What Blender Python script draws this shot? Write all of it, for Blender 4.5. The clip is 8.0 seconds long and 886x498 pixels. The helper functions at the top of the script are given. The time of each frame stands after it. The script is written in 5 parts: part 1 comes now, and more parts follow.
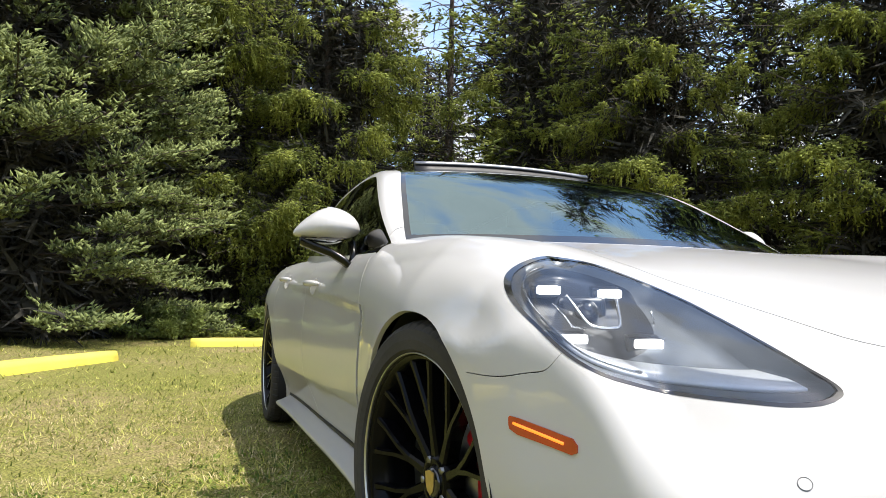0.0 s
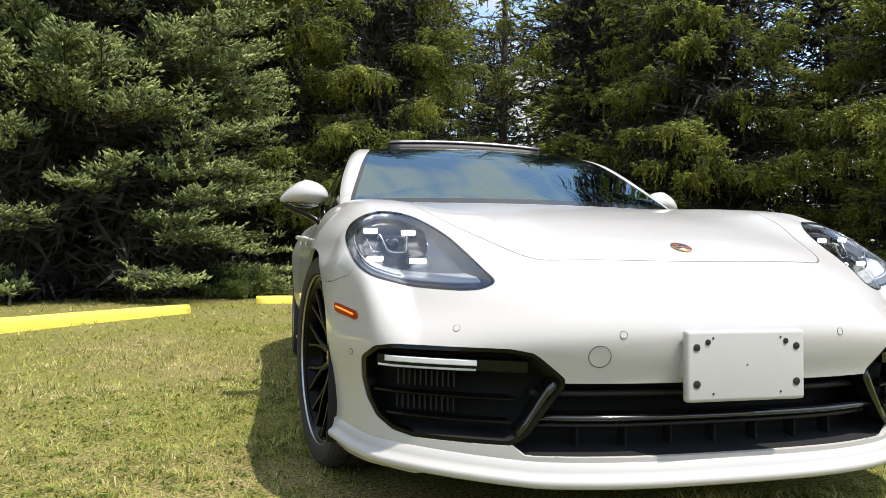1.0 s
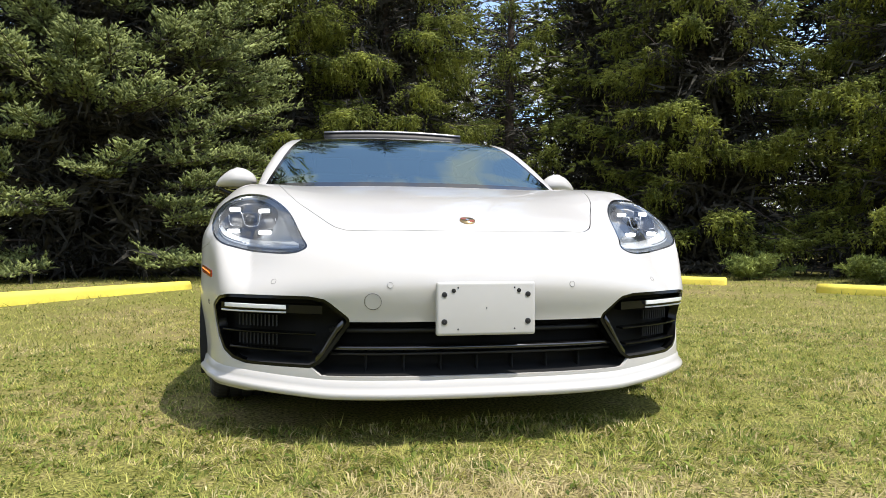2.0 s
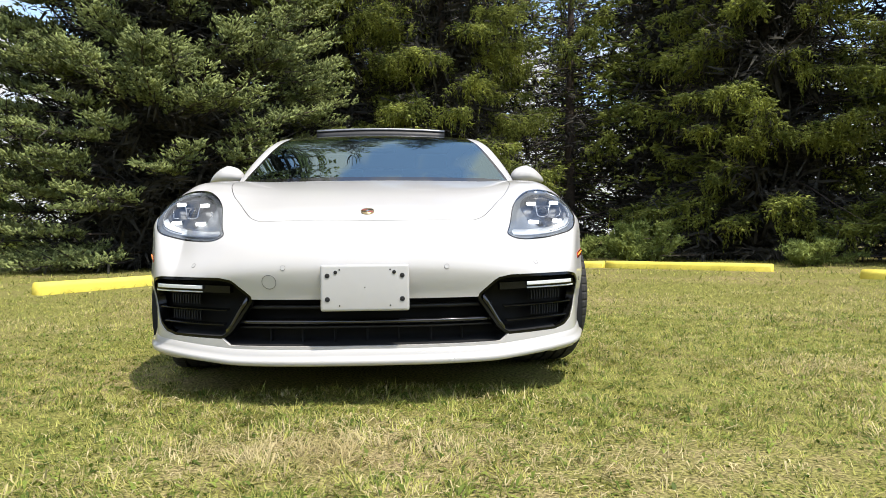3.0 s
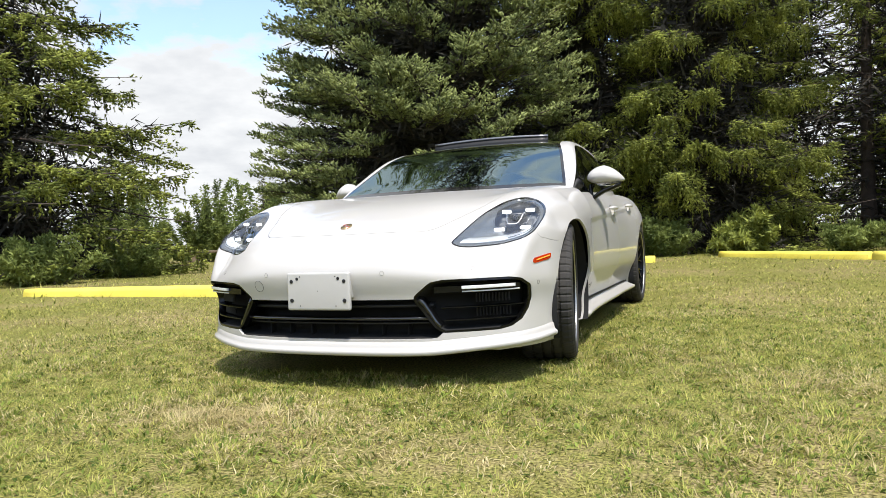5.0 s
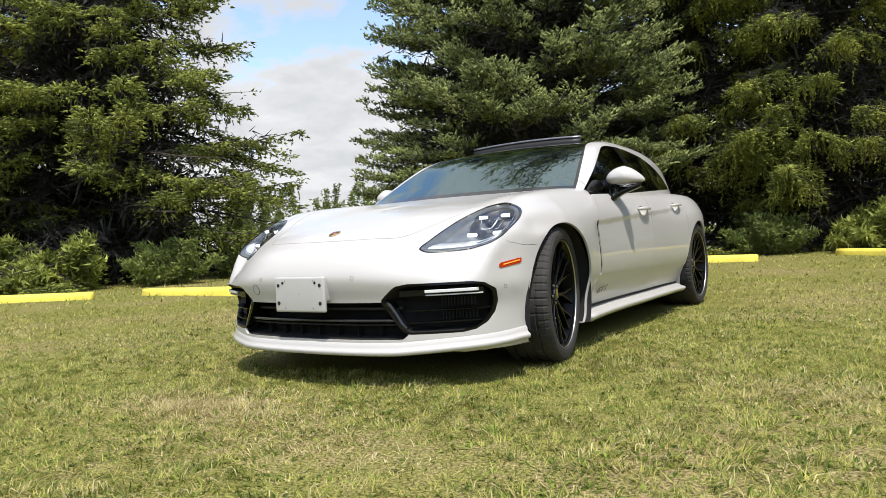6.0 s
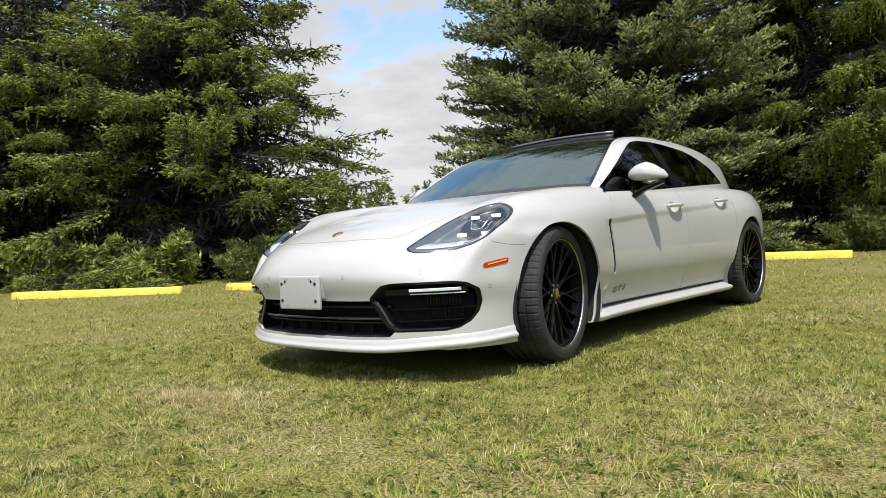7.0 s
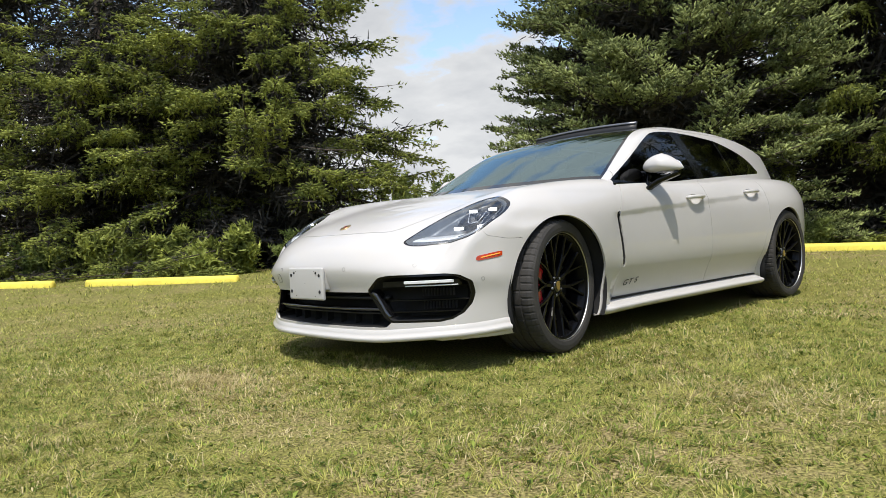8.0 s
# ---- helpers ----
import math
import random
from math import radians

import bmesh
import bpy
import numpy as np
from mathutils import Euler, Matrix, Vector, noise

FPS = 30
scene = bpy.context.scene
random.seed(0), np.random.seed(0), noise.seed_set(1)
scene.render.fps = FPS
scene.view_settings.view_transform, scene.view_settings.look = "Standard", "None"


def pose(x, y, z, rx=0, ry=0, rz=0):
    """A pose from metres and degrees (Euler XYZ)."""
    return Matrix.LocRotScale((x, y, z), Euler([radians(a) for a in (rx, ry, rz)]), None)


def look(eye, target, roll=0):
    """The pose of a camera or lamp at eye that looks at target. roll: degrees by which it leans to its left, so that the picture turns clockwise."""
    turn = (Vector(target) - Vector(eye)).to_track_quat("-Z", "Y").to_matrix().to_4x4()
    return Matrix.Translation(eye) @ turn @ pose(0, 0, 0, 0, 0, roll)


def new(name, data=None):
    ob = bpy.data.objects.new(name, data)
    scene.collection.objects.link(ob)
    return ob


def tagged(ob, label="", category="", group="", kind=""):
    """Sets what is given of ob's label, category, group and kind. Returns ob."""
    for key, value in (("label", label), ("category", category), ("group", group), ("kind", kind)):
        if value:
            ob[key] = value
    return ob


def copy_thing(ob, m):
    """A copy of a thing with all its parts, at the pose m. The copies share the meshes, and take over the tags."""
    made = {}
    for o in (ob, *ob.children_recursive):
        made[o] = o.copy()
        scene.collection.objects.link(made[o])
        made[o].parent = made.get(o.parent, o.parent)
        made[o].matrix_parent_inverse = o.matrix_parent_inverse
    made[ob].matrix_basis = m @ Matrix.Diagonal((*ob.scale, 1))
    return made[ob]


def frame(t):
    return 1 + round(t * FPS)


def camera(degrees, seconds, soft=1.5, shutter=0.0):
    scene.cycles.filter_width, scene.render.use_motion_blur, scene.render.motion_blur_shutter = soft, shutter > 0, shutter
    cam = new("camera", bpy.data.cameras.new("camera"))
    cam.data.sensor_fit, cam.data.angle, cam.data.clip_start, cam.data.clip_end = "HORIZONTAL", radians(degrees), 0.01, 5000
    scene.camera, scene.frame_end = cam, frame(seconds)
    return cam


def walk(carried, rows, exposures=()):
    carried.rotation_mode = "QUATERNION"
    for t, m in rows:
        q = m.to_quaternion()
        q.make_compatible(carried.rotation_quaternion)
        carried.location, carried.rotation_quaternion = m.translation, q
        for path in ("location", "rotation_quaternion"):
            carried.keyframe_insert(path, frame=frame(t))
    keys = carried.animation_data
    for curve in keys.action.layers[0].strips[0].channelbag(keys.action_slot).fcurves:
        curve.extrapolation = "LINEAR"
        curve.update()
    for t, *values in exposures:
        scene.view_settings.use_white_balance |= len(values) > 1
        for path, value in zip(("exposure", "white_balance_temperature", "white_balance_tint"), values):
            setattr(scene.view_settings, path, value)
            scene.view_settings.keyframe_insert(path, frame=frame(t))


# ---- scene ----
cam = camera(65.0, 8.0, soft=0.6)
PATH = [
    (0, (-1.397, -0.527, 0.742), (-0.725, 1.35, 0.895), 0.8),
    (0.5, (-1.258, -0.994, 0.71), (-0.738, 0.935, 0.8), 0.5),
    (1, (-1.069, -1.446, 0.662), (-0.609, 0.5, 0.715), 0.4),
    (1.5, (-0.8, -1.852, 0.628), (-0.379, 0.103, 0.646), 0.2),
    (1.7, (-0.7, -1.958, 0.625), (-0.298, 0.001, 0.635), 0.2),
    (2.8, (-0.008, -2.461, 0.614), (0.191, -0.471, 0.588), -0.4),
    (3, (0.124, -2.507, 0.611), (0.249, -0.511, 0.581), -0.5),
    (3.5, (0.492, -2.616, 0.614), (0.452, -0.617, 0.573), -0.8),
    (4, (0.873, -2.661, 0.624), (0.643, -0.675, 0.582), -1.2),
    (4.5, (1.246, -2.677, 0.643), (0.773, -0.734, 0.605), -1.6),
    (5, (1.647, -2.625, 0.654), (0.899, -0.771, 0.62), -2.2),
    (6.3, (2.519, -2.331, 0.657), (1.357, -0.704, 0.639), -3.0),
    (6.5, (2.616, -2.277, 0.661), (1.397, -0.691, 0.645), -3.1),
    (7, (2.82, -2.138, 0.653), (1.503, -0.633, 0.632), -3.1),
    (7.5, (2.994, -2.035, 0.648), (1.601, -0.601, 0.612), -3.1),
    (8, (3.128, -1.959, 0.654), (1.668, -0.592, 0.613), -3.1),
]
walk(cam, [(t, look(eye, target, roll)) for t, eye, target, roll in PATH],
     exposures=[(0, 0.78), (0.5, 0.70), (1.0, 0.58), (1.7, 0.53), (3.0, 0.56), (4.5, 0.63), (5.2, 0.51), (6.5, 0.30), (8.0, 0.25)])

# ---- world, sun ----
SUN_TO = Vector((0.30, -0.35, 1.0)).normalized()
SUN_ELEV = math.asin(SUN_TO.z)
SUN_AZ = math.atan2(SUN_TO.x, SUN_TO.y)

world = bpy.data.worlds.new("sky")
scene.world = world
world.use_nodes = True
wn, wl = world.node_tree.nodes, world.node_tree.links
wn.clear()
w_out = wn.new("ShaderNodeOutputWorld")
w_bg = wn.new("ShaderNodeBackground")
w_sky = wn.new("ShaderNodeTexSky")
w_sky.sky_type = "NISHITA"
w_sky.sun_disc = False
w_sky.sun_elevation, w_sky.sun_rotation = SUN_ELEV, SUN_AZ
w_sky.ozone_density = 1.6
w_pos = wn.new("ShaderNodeTexCoord")
w_sep = wn.new("ShaderNodeSeparateXYZ")
w_map = wn.new("ShaderNodeVectorMath")
w_map.operation = "DIVIDE"
w_low = wn.new("ShaderNodeMath")
w_low.operation = "ADD"
w_low.inputs[1].default_value = 0.25
w_noise = wn.new("ShaderNodeTexNoise")
w_noise.inputs["Scale"].default_value = 3.3
w_noise.inputs["Detail"].default_value = 8
w_noise.inputs["Roughness"].default_value = 0.55
w_ramp = wn.new("ShaderNodeValToRGB")
w_ramp.color_ramp.elements[0].position, w_ramp.color_ramp.elements[1].position = 0.50, 0.60
w_ramp.color_ramp.elements[0].color = (0.10, 0.10, 0.10, 1)
w_shade = wn.new("ShaderNodeValToRGB")
w_shade.color_ramp.elements[0].position, w_shade.color_ramp.elements[1].position = 0.42, 0.70
w_shade.color_ramp.elements[0].color = (3.05, 3.1, 3.15, 1)
w_shade.color_ramp.elements[1].color = (2.25, 2.33, 2.45, 1)
w_mix = wn.new("ShaderNodeMix")
w_mix.data_type = "RGBA"
wl.new(w_pos.outputs["Generated"], w_sep.inputs[0])
wl.new(w_sep.outputs["Z"], w_low.inputs[0])
wl.new(w_pos.outputs["Generated"], w_map.inputs[0])
wl.new(w_low.outputs[0], w_map.inputs[1])
wl.new(w_map.outputs[0], w_noise.inputs["Vector"])
w_side = wn.new("ShaderNodeMath")
w_side.operation = "MULTIPLY_ADD"
w_side.inputs[1].default_value = -0.05
w_band = wn.new("ShaderNodeMapRange")
w_band.inputs["From Min"].default_value, w_band.inputs["From Max"].default_value = 0.0, 0.31
w_band.inputs["To Min"].default_value, w_band.inputs["To Max"].default_value = 0.40, -0.05
w_sum = wn.new("ShaderNodeMath")
w_sum.operation = "ADD"
wl.new(w_sep.outputs["X"], w_side.inputs[0])
wl.new(w_noise.outputs["Fac"], w_side.inputs[2])
wl.new(w_sep.outputs["Z"], w_band.inputs["Value"])
wl.new(w_side.outputs[0], w_sum.inputs[0])
wl.new(w_band.outputs[0], w_sum.inputs[1])
w_high = wn.new("ShaderNodeMapRange")
w_high.inputs["From Min"].default_value, w_high.inputs["From Max"].default_value = 0.40, 0.60
w_high.inputs["To Min"].default_value, w_high.inputs["To Max"].default_value = 0.0, 0.10
w_all = wn.new("ShaderNodeMath")
w_all.operation = "ADD"
wl.new(w_sep.outputs["Z"], w_high.inputs["Value"])
wl.new(w_sum.outputs[0], w_all.inputs[0])
wl.new(w_high.outputs[0], w_all.inputs[1])
wl.new(w_all.outputs[0], w_ramp.inputs[0])
wl.new(w_noise.outputs["Fac"], w_shade.inputs[0])
wl.new(w_ramp.outputs["Color"], w_mix.inputs["Factor"])
wl.new(w_sky.outputs[0], w_mix.inputs["A"])
wl.new(w_shade.outputs["Color"], w_mix.inputs["B"])
wl.new(w_mix.outputs["Result"], w_bg.inputs["Color"])
w_bg.inputs["Strength"].default_value = 0.225
wl.new(w_bg.outputs[0], w_out.inputs["Surface"])

sun = new("sun", bpy.data.lights.new("sun", "SUN"))
sun.data.energy, sun.data.angle, sun.data.color = 3.65, radians(0.53), (1.0, 0.945, 0.855)
sun.matrix_world = look(SUN_TO * 60, (0, 0, 0))

# ---- materials ----
def mat(name, color, rough=0.5, metal=0.0, vary=0.0, scale=8.0, bump=0.0, bump_scale=200.0, coat=0.0, spec=0.5, second=None, obj_vary=0.0):
    """A surface with colour variation at two scales, fine relief and an optional clear coat."""
    m = bpy.data.materials.new(name)
    m.use_nodes = True
    n, l = m.node_tree.nodes, m.node_tree.links
    b = n["Principled BSDF"]
    b.inputs["Base Color"].default_value = (*color, 1)
    b.inputs["Roughness"].default_value = rough
    b.inputs["Metallic"].default_value = metal
    b.inputs["Coat Weight"].default_value = coat
    b.inputs["Coat Roughness"].default_value = 0.03
    b.inputs["Specular IOR Level"].default_value = spec
    co = n.new("ShaderNodeTexCoord")
    if vary:
        big, fine = n.new("ShaderNodeTexNoise"), n.new("ShaderNodeTexNoise")
        big.inputs["Scale"].default_value, fine.inputs["Scale"].default_value = scale, scale * 9
        big.inputs["Detail"].default_value = 5
        for t in (big, fine):
            l.new(co.outputs["Object"], t.inputs["Vector"])
        add = n.new("ShaderNodeMath")
        add.operation = "MULTIPLY_ADD"
        add.inputs[1].default_value = 0.35
        l.new(fine.outputs["Fac"], add.inputs[0])
        l.new(big.outputs["Fac"], add.inputs[2])
        ramp = n.new("ShaderNodeValToRGB")
        ramp.color_ramp.elements[0].position, ramp.color_ramp.elements[1].position = 0.45, 0.9
        lo = second if second else tuple(c * (1 - vary) for c in color)
        hi = tuple(min(c * (1 + 0.5 * vary), 1) for c in color)
        ramp.color_ramp.elements[0].color, ramp.color_ramp.elements[1].color = (*lo, 1), (*hi, 1)
        l.new(add.outputs[0], ramp.inputs[0])
        last = ramp.outputs["Color"]
        if obj_vary:
            last = island_shift(n, l, last, obj_vary)
        l.new(last, b.inputs["Base Color"])
        r = n.new("ShaderNodeMapRange")
        r.inputs["To Min"].default_value, r.inputs["To Max"].default_value = rough * 0.85, min(rough * 1.2, 1)
        l.new(big.outputs["Fac"], r.inputs["Value"])
        l.new(r.outputs[0], b.inputs["Roughness"])
    if bump:
        t, bp = n.new("ShaderNodeTexNoise"), n.new("ShaderNodeBump")
        t.inputs["Scale"].default_value = bump_scale
        t.inputs["Detail"].default_value = 4
        bp.inputs["Strength"].default_value, bp.inputs["Distance"].default_value = bump, 0.004
        l.new(co.outputs["Object"], t.inputs["Vector"])
        l.new(t.outputs["Fac"], bp.inputs["Height"])
        l.new(bp.outputs[0], b.inputs["Normal"])
    return m


def island_shift(n, l, color, amount):
    """Brightness that differs from blade to blade, clump to clump."""
    g, h, r = n.new("ShaderNodeNewGeometry"), n.new("ShaderNodeHueSaturation"), n.new("ShaderNodeMapRange")
    r.inputs["To Min"].default_value, r.inputs["To Max"].default_value = 1 - amount, 1 + amount
    l.new(g.outputs["Random Per Island"], r.inputs["Value"])
    l.new(r.outputs[0], h.inputs["Value"])
    l.new(color, h.inputs["Color"])
    return h.outputs["Color"]


def leafy(name, dark, light, rough=0.55, scale=0.7, through_light=0.35, amount=0.35, mixed=0.0):
    """Foliage: colour between two greens over the plant and from piece to piece, part of the light passing through."""
    m = bpy.data.materials.new(name)
    m.use_nodes = True
    n, l = m.node_tree.nodes, m.node_tree.links
    b = n["Principled BSDF"]
    co, t, ramp = n.new("ShaderNodeTexCoord"), n.new("ShaderNodeTexNoise"), n.new("ShaderNodeValToRGB")
    t.inputs["Scale"].default_value, t.inputs["Detail"].default_value = scale, 6
    ramp.color_ramp.elements[0].position, ramp.color_ramp.elements[1].position = 0.35, 0.65
    ramp.color_ramp.elements[0].color, ramp.color_ramp.elements[1].color = (*dark, 1), (*light, 1)
    l.new(co.outputs["Object"], t.inputs["Vector"])
    l.new(t.outputs["Fac"], ramp.inputs[0])
    if mixed:
        g, k = n.new("ShaderNodeNewGeometry"), n.new("ShaderNodeMath")
        k.operation = "MULTIPLY_ADD"
        k.inputs[1].default_value = mixed
        sub = n.new("ShaderNodeMath")
        sub.operation = "SUBTRACT"
        sub.inputs[1].default_value = mixed / 2
        l.new(g.outputs["Random Per Island"], k.inputs[0])
        l.new(t.outputs["Fac"], sub.inputs[0])
        l.new(sub.outputs[0], k.inputs[2])
        l.new(k.outputs[0], ramp.inputs[0])
    col = island_shift(n, l, ramp.outputs["Color"], amount)
    l.new(col, b.inputs["Base Color"])
    b.inputs["Roughness"].default_value = rough
    b.inputs["Specular IOR Level"].default_value = 0.15
    tr, mx = n.new("ShaderNodeBsdfTranslucent"), n.new("ShaderNodeMixShader")
    l.new(col, tr.inputs["Color"])
    mx.inputs[0].default_value = through_light
    l.new(b.outputs[0], mx.inputs[1])
    l.new(tr.outputs[0], mx.inputs[2])
    l.new(mx.outputs[0], n["Material Output"].inputs["Surface"])
    return m


def pane(name, tint, rough=0.0, ior=1.5, sheen=(1, 1, 1)):
    """A thin sheet of glass: clear or tinted straight through, with the mirror image that its gloss gives."""
    m = bpy.data.materials.new(name)
    m.use_nodes = True
    n, l = m.node_tree.nodes, m.node_tree.links
    n.remove(n["Principled BSDF"])
    t, g, f, mx = n.new("ShaderNodeBsdfTransparent"), n.new("ShaderNodeBsdfGlossy"), n.new("ShaderNodeFresnel"), n.new("ShaderNodeMixShader")
    t.inputs["Color"].default_value = (*tint, 1)
    g.inputs["Roughness"].default_value = rough
    g.inputs["Color"].default_value = (*sheen, 1)
    f.inputs["IOR"].default_value = ior
    l.new(f.outputs[0], mx.inputs[0])
    l.new(t.outputs[0], mx.inputs[1])
    l.new(g.outputs[0], mx.inputs[2])
    l.new(mx.outputs[0], n["Material Output"].inputs["Surface"])
    return m


def glow(name, color, strength):
    m = mat(name, color, 0.3)
    b = m.node_tree.nodes["Principled BSDF"]
    b.inputs["Emission Color"].default_value = (*color, 1)
    b.inputs["Emission Strength"].default_value = strength
    return m


def lawn(name):
    """Turf seen between the blades: straw, green and soil mixed at blade size, with worn patches."""
    m = bpy.data.materials.new(name)
    m.use_nodes = True
    n, l = m.node_tree.nodes, m.node_tree.links
    b = n["Principled BSDF"]
    b.inputs["Roughness"].default_value = 0.95
    b.inputs["Specular IOR Level"].default_value = 0.1
    co = n.new("ShaderNodeTexCoord")
    fine, mid, big = (n.new("ShaderNodeTexNoise") for _ in range(3))
    for t, s, d in ((fine, 85, 4), (mid, 14, 4), (big, 0.75, 4)):
        t.inputs["Scale"].default_value, t.inputs["Detail"].default_value = s, d
        l.new(co.outputs["Object"], t.inputs["Vector"])
    green, straw = n.new("ShaderNodeValToRGB"), n.new("ShaderNodeValToRGB")
    for r, lo, hi in ((green, (0.060, 0.062, 0.017), (0.31, 0.295, 0.080)), (straw, (0.09, 0.065, 0.03), (0.46, 0.36, 0.19))):
        r.color_ramp.elements[0].position, r.color_ramp.elements[1].position = 0.36, 0.66
        r.color_ramp.elements[0].color, r.color_ramp.elements[1].color = (*lo, 1), (*hi, 1)
        l.new(fine.outputs["Fac"], r.inputs[0])
    s1 = n.new("ShaderNodeMath")
    s1.operation = "MULTIPLY_ADD"
    s1.inputs[1].default_value = 0.55
    l.new(mid.outputs["Fac"], s1.inputs[0])
    l.new(big.outputs["Fac"], s1.inputs[2])
    r2 = n.new("ShaderNodeMapRange")
    r2.inputs["From Min"].default_value, r2.inputs["From Max"].default_value = 0.74, 1.04
    l.new(s1.outputs[0], r2.inputs["Value"])
    mx = n.new("ShaderNodeMix")
    mx.data_type = "RGBA"
    l.new(r2.outputs[0], mx.inputs["Factor"])
    l.new(green.outputs["Color"], mx.inputs["A"])
    l.new(straw.outputs["Color"], mx.inputs["B"])
    l.new(mx.outputs["Result"], b.inputs["Base Color"])
    bp = n.new("ShaderNodeBump")
    bp.inputs["Strength"].default_value, bp.inputs["Distance"].default_value = 0.8, 0.006
    l.new(fine.outputs["Fac"], bp.inputs["Height"])
    l.new(bp.outputs[0], b.inputs["Normal"])
    return m


M_PAINT = mat("chalk_paint", (0.555, 0.535, 0.512), 0.42, vary=0.02, scale=2.0, coat=0.75, bump=0.02, bump_scale=900, spec=0.18)
M_PRIMER = mat("underbody_black", (0.012, 0.012, 0.013), 0.8, vary=0.3)
M_GLOSS = mat("gloss_black", (0.008, 0.008, 0.009), 0.12, vary=0.2, scale=5, coat=1.0)
M_FRAME = mat("satin_black_trim", (0.004, 0.004, 0.004), 0.2, vary=0.2, scale=8, spec=0.32)
M_PLASTIC = mat("black_plastic", (0.014, 0.014, 0.015), 0.5, vary=0.3, scale=20, bump=0.15, bump_scale=700)
M_MATT = mat("duct_black", (0.005, 0.005, 0.005), 0.85, vary=0.3)
M_RUBBER = mat("tyre_rubber", (0.040, 0.037, 0.034), 0.8, vary=0.4, scale=9, bump=0.2, bump_scale=350)
M_RIM = mat("gloss_black_wheel", (0.004, 0.004, 0.0045), 0.13, vary=0.2, scale=15, spec=0.10)
M_RIMLINE = mat("bare_metal_edge", (0.60, 0.60, 0.57), 0.35, 1.0, vary=0.2)
M_DISC = mat("brake_steel", (0.30, 0.30, 0.31), 0.38, 1.0, vary=0.2, scale=30)
M_RED = mat("red_caliper", (0.50, 0.008, 0.022), 0.3, vary=0.15, coat=0.6)
M_CHROME = mat("chrome", (0.72, 0.73, 0.75), 0.12, 1.0, vary=0.05)
M_LAMP = mat("lamp_grey", (0.17, 0.19, 0.215), 0.35, 0.2, vary=0.25, scale=14)
M_LAMPDARK = mat("lamp_dark", (0.020, 0.024, 0.034), 0.3, vary=0.12, scale=6, coat=0.4)
M_PALE = mat("pale_reflector", (0.72, 0.75, 0.79), 0.3, 0.1, vary=0.1, scale=25)
M_SILVER = mat("lamp_silver", (0.55, 0.57, 0.60), 0.25, 0.9, vary=0.08)
M_AMBER = mat("amber_lens", (0.50, 0.040, 0.006), 0.18, vary=0.2, scale=30, coat=1.0)
M_AMBERLITE = glow("amber_strip", (0.95, 0.30, 0.03), 0.6)
M_LED = glow("daylight_led", (1.0, 0.99, 0.96), 3.0)
M_DRL = mat("white_light_guide", (0.75, 0.76, 0.78), 0.2, vary=0.08, scale=40, coat=1.0)
M_LENS = pane("lamp_lens", (0.93, 0.95, 0.97), 0.0, 1.7)
M_SCREEN = pane("windscreen_glass", (0.32, 0.40, 0.45), 0.0, 4.2, (0.74, 0.95, 0.97))
M_BORDER = mat("printed_glass_edge", (0.006, 0.006, 0.007), 0.06, vary=0.1, spec=0.9)
M_TINT = pane("tinted_side_glass", (0.03, 0.03, 0.034), 0.0, 1.3)
M_LEATHER = mat("dark_leather", (0.02, 0.019, 0.018), 0.6, vary=0.3, scale=10, bump=0.2, bump_scale=400)
M_DASH = mat("dashboard_black", (0.018, 0.018, 0.019), 0.7, vary=0.2, bump=0.2, bump_scale=500)
M_GOLD = mat("badge_gold", (0.60, 0.44, 0.22), 0.3, 0.9, vary=0.15, scale=80)
M_BADGERED = mat("badge_red", (0.28, 0.06, 0.035), 0.35, vary=0.1)
M_LETTER = mat("dark_lettering", (0.03, 0.03, 0.03), 0.35, vary=0.1)
M_PLATE = mat("painted_plate_holder", (0.50, 0.488, 0.468), 0.38, vary=0.03, scale=4, bump=0.05, bump_scale=600)
M_YELLOW = mat("yellow_kerb_paint", (0.88, 0.73, 0.11), 0.75, vary=0.2, scale=3.5, bump=0.6, bump_scale=90)
M_BARK = mat("spruce_bark", (0.075, 0.055, 0.042), 0.95, vary=0.5, scale=6, bump=1.0, bump_scale=30)
M_TWIG = mat("dead_twigs", (0.11, 0.09, 0.07), 0.95, vary=0.4, scale=3)
M_BLUE = leafy("blue_spruce_needles", (0.086, 0.110, 0.036), (0.315, 0.36, 0.132), through_light=0.18, scale=2.2, amount=0.4)
M_GREEN = leafy("spruce_needles", (0.095, 0.125, 0.032), (0.41, 0.45, 0.105), through_light=0.25, scale=2.2, amount=0.4)
# dead twigs; the dark tone also stands in for shade inside the crowns
M_INNER = mat("dead_boughs_and_shade_fill", (0.042, 0.039, 0.030), 0.95, vary=0.5, scale=3)
M_SHRUB = leafy("shrub_leaves", (0.095, 0.135, 0.04), (0.29, 0.34, 0.10), scale=1.5)
M_BLADE = leafy("grass_blades", (0.145, 0.192, 0.034), (0.475, 0.455, 0.132), rough=0.6, scale=9.0, through_light=0.4, amount=0.33, mixed=0.30)
M_CLOVER = leafy("low_clover", (0.085, 0.14, 0.022), (0.27, 0.33, 0.065), rough=0.5, scale=7.0, through_light=0.4, amount=0.3, mixed=0.3)
M_DRY = leafy("dry_grass", (0.42, 0.345, 0.165), (0.66, 0.56, 0.32), rough=0.7, scale=2.5, through_light=0.3, amount=0.3)
M_SOIL = lawn("lawn_thatch")
M_WOOD = mat("weathered_bench_wood", (0.22, 0.17, 0.12), 0.85, vary=0.35, scale=6)

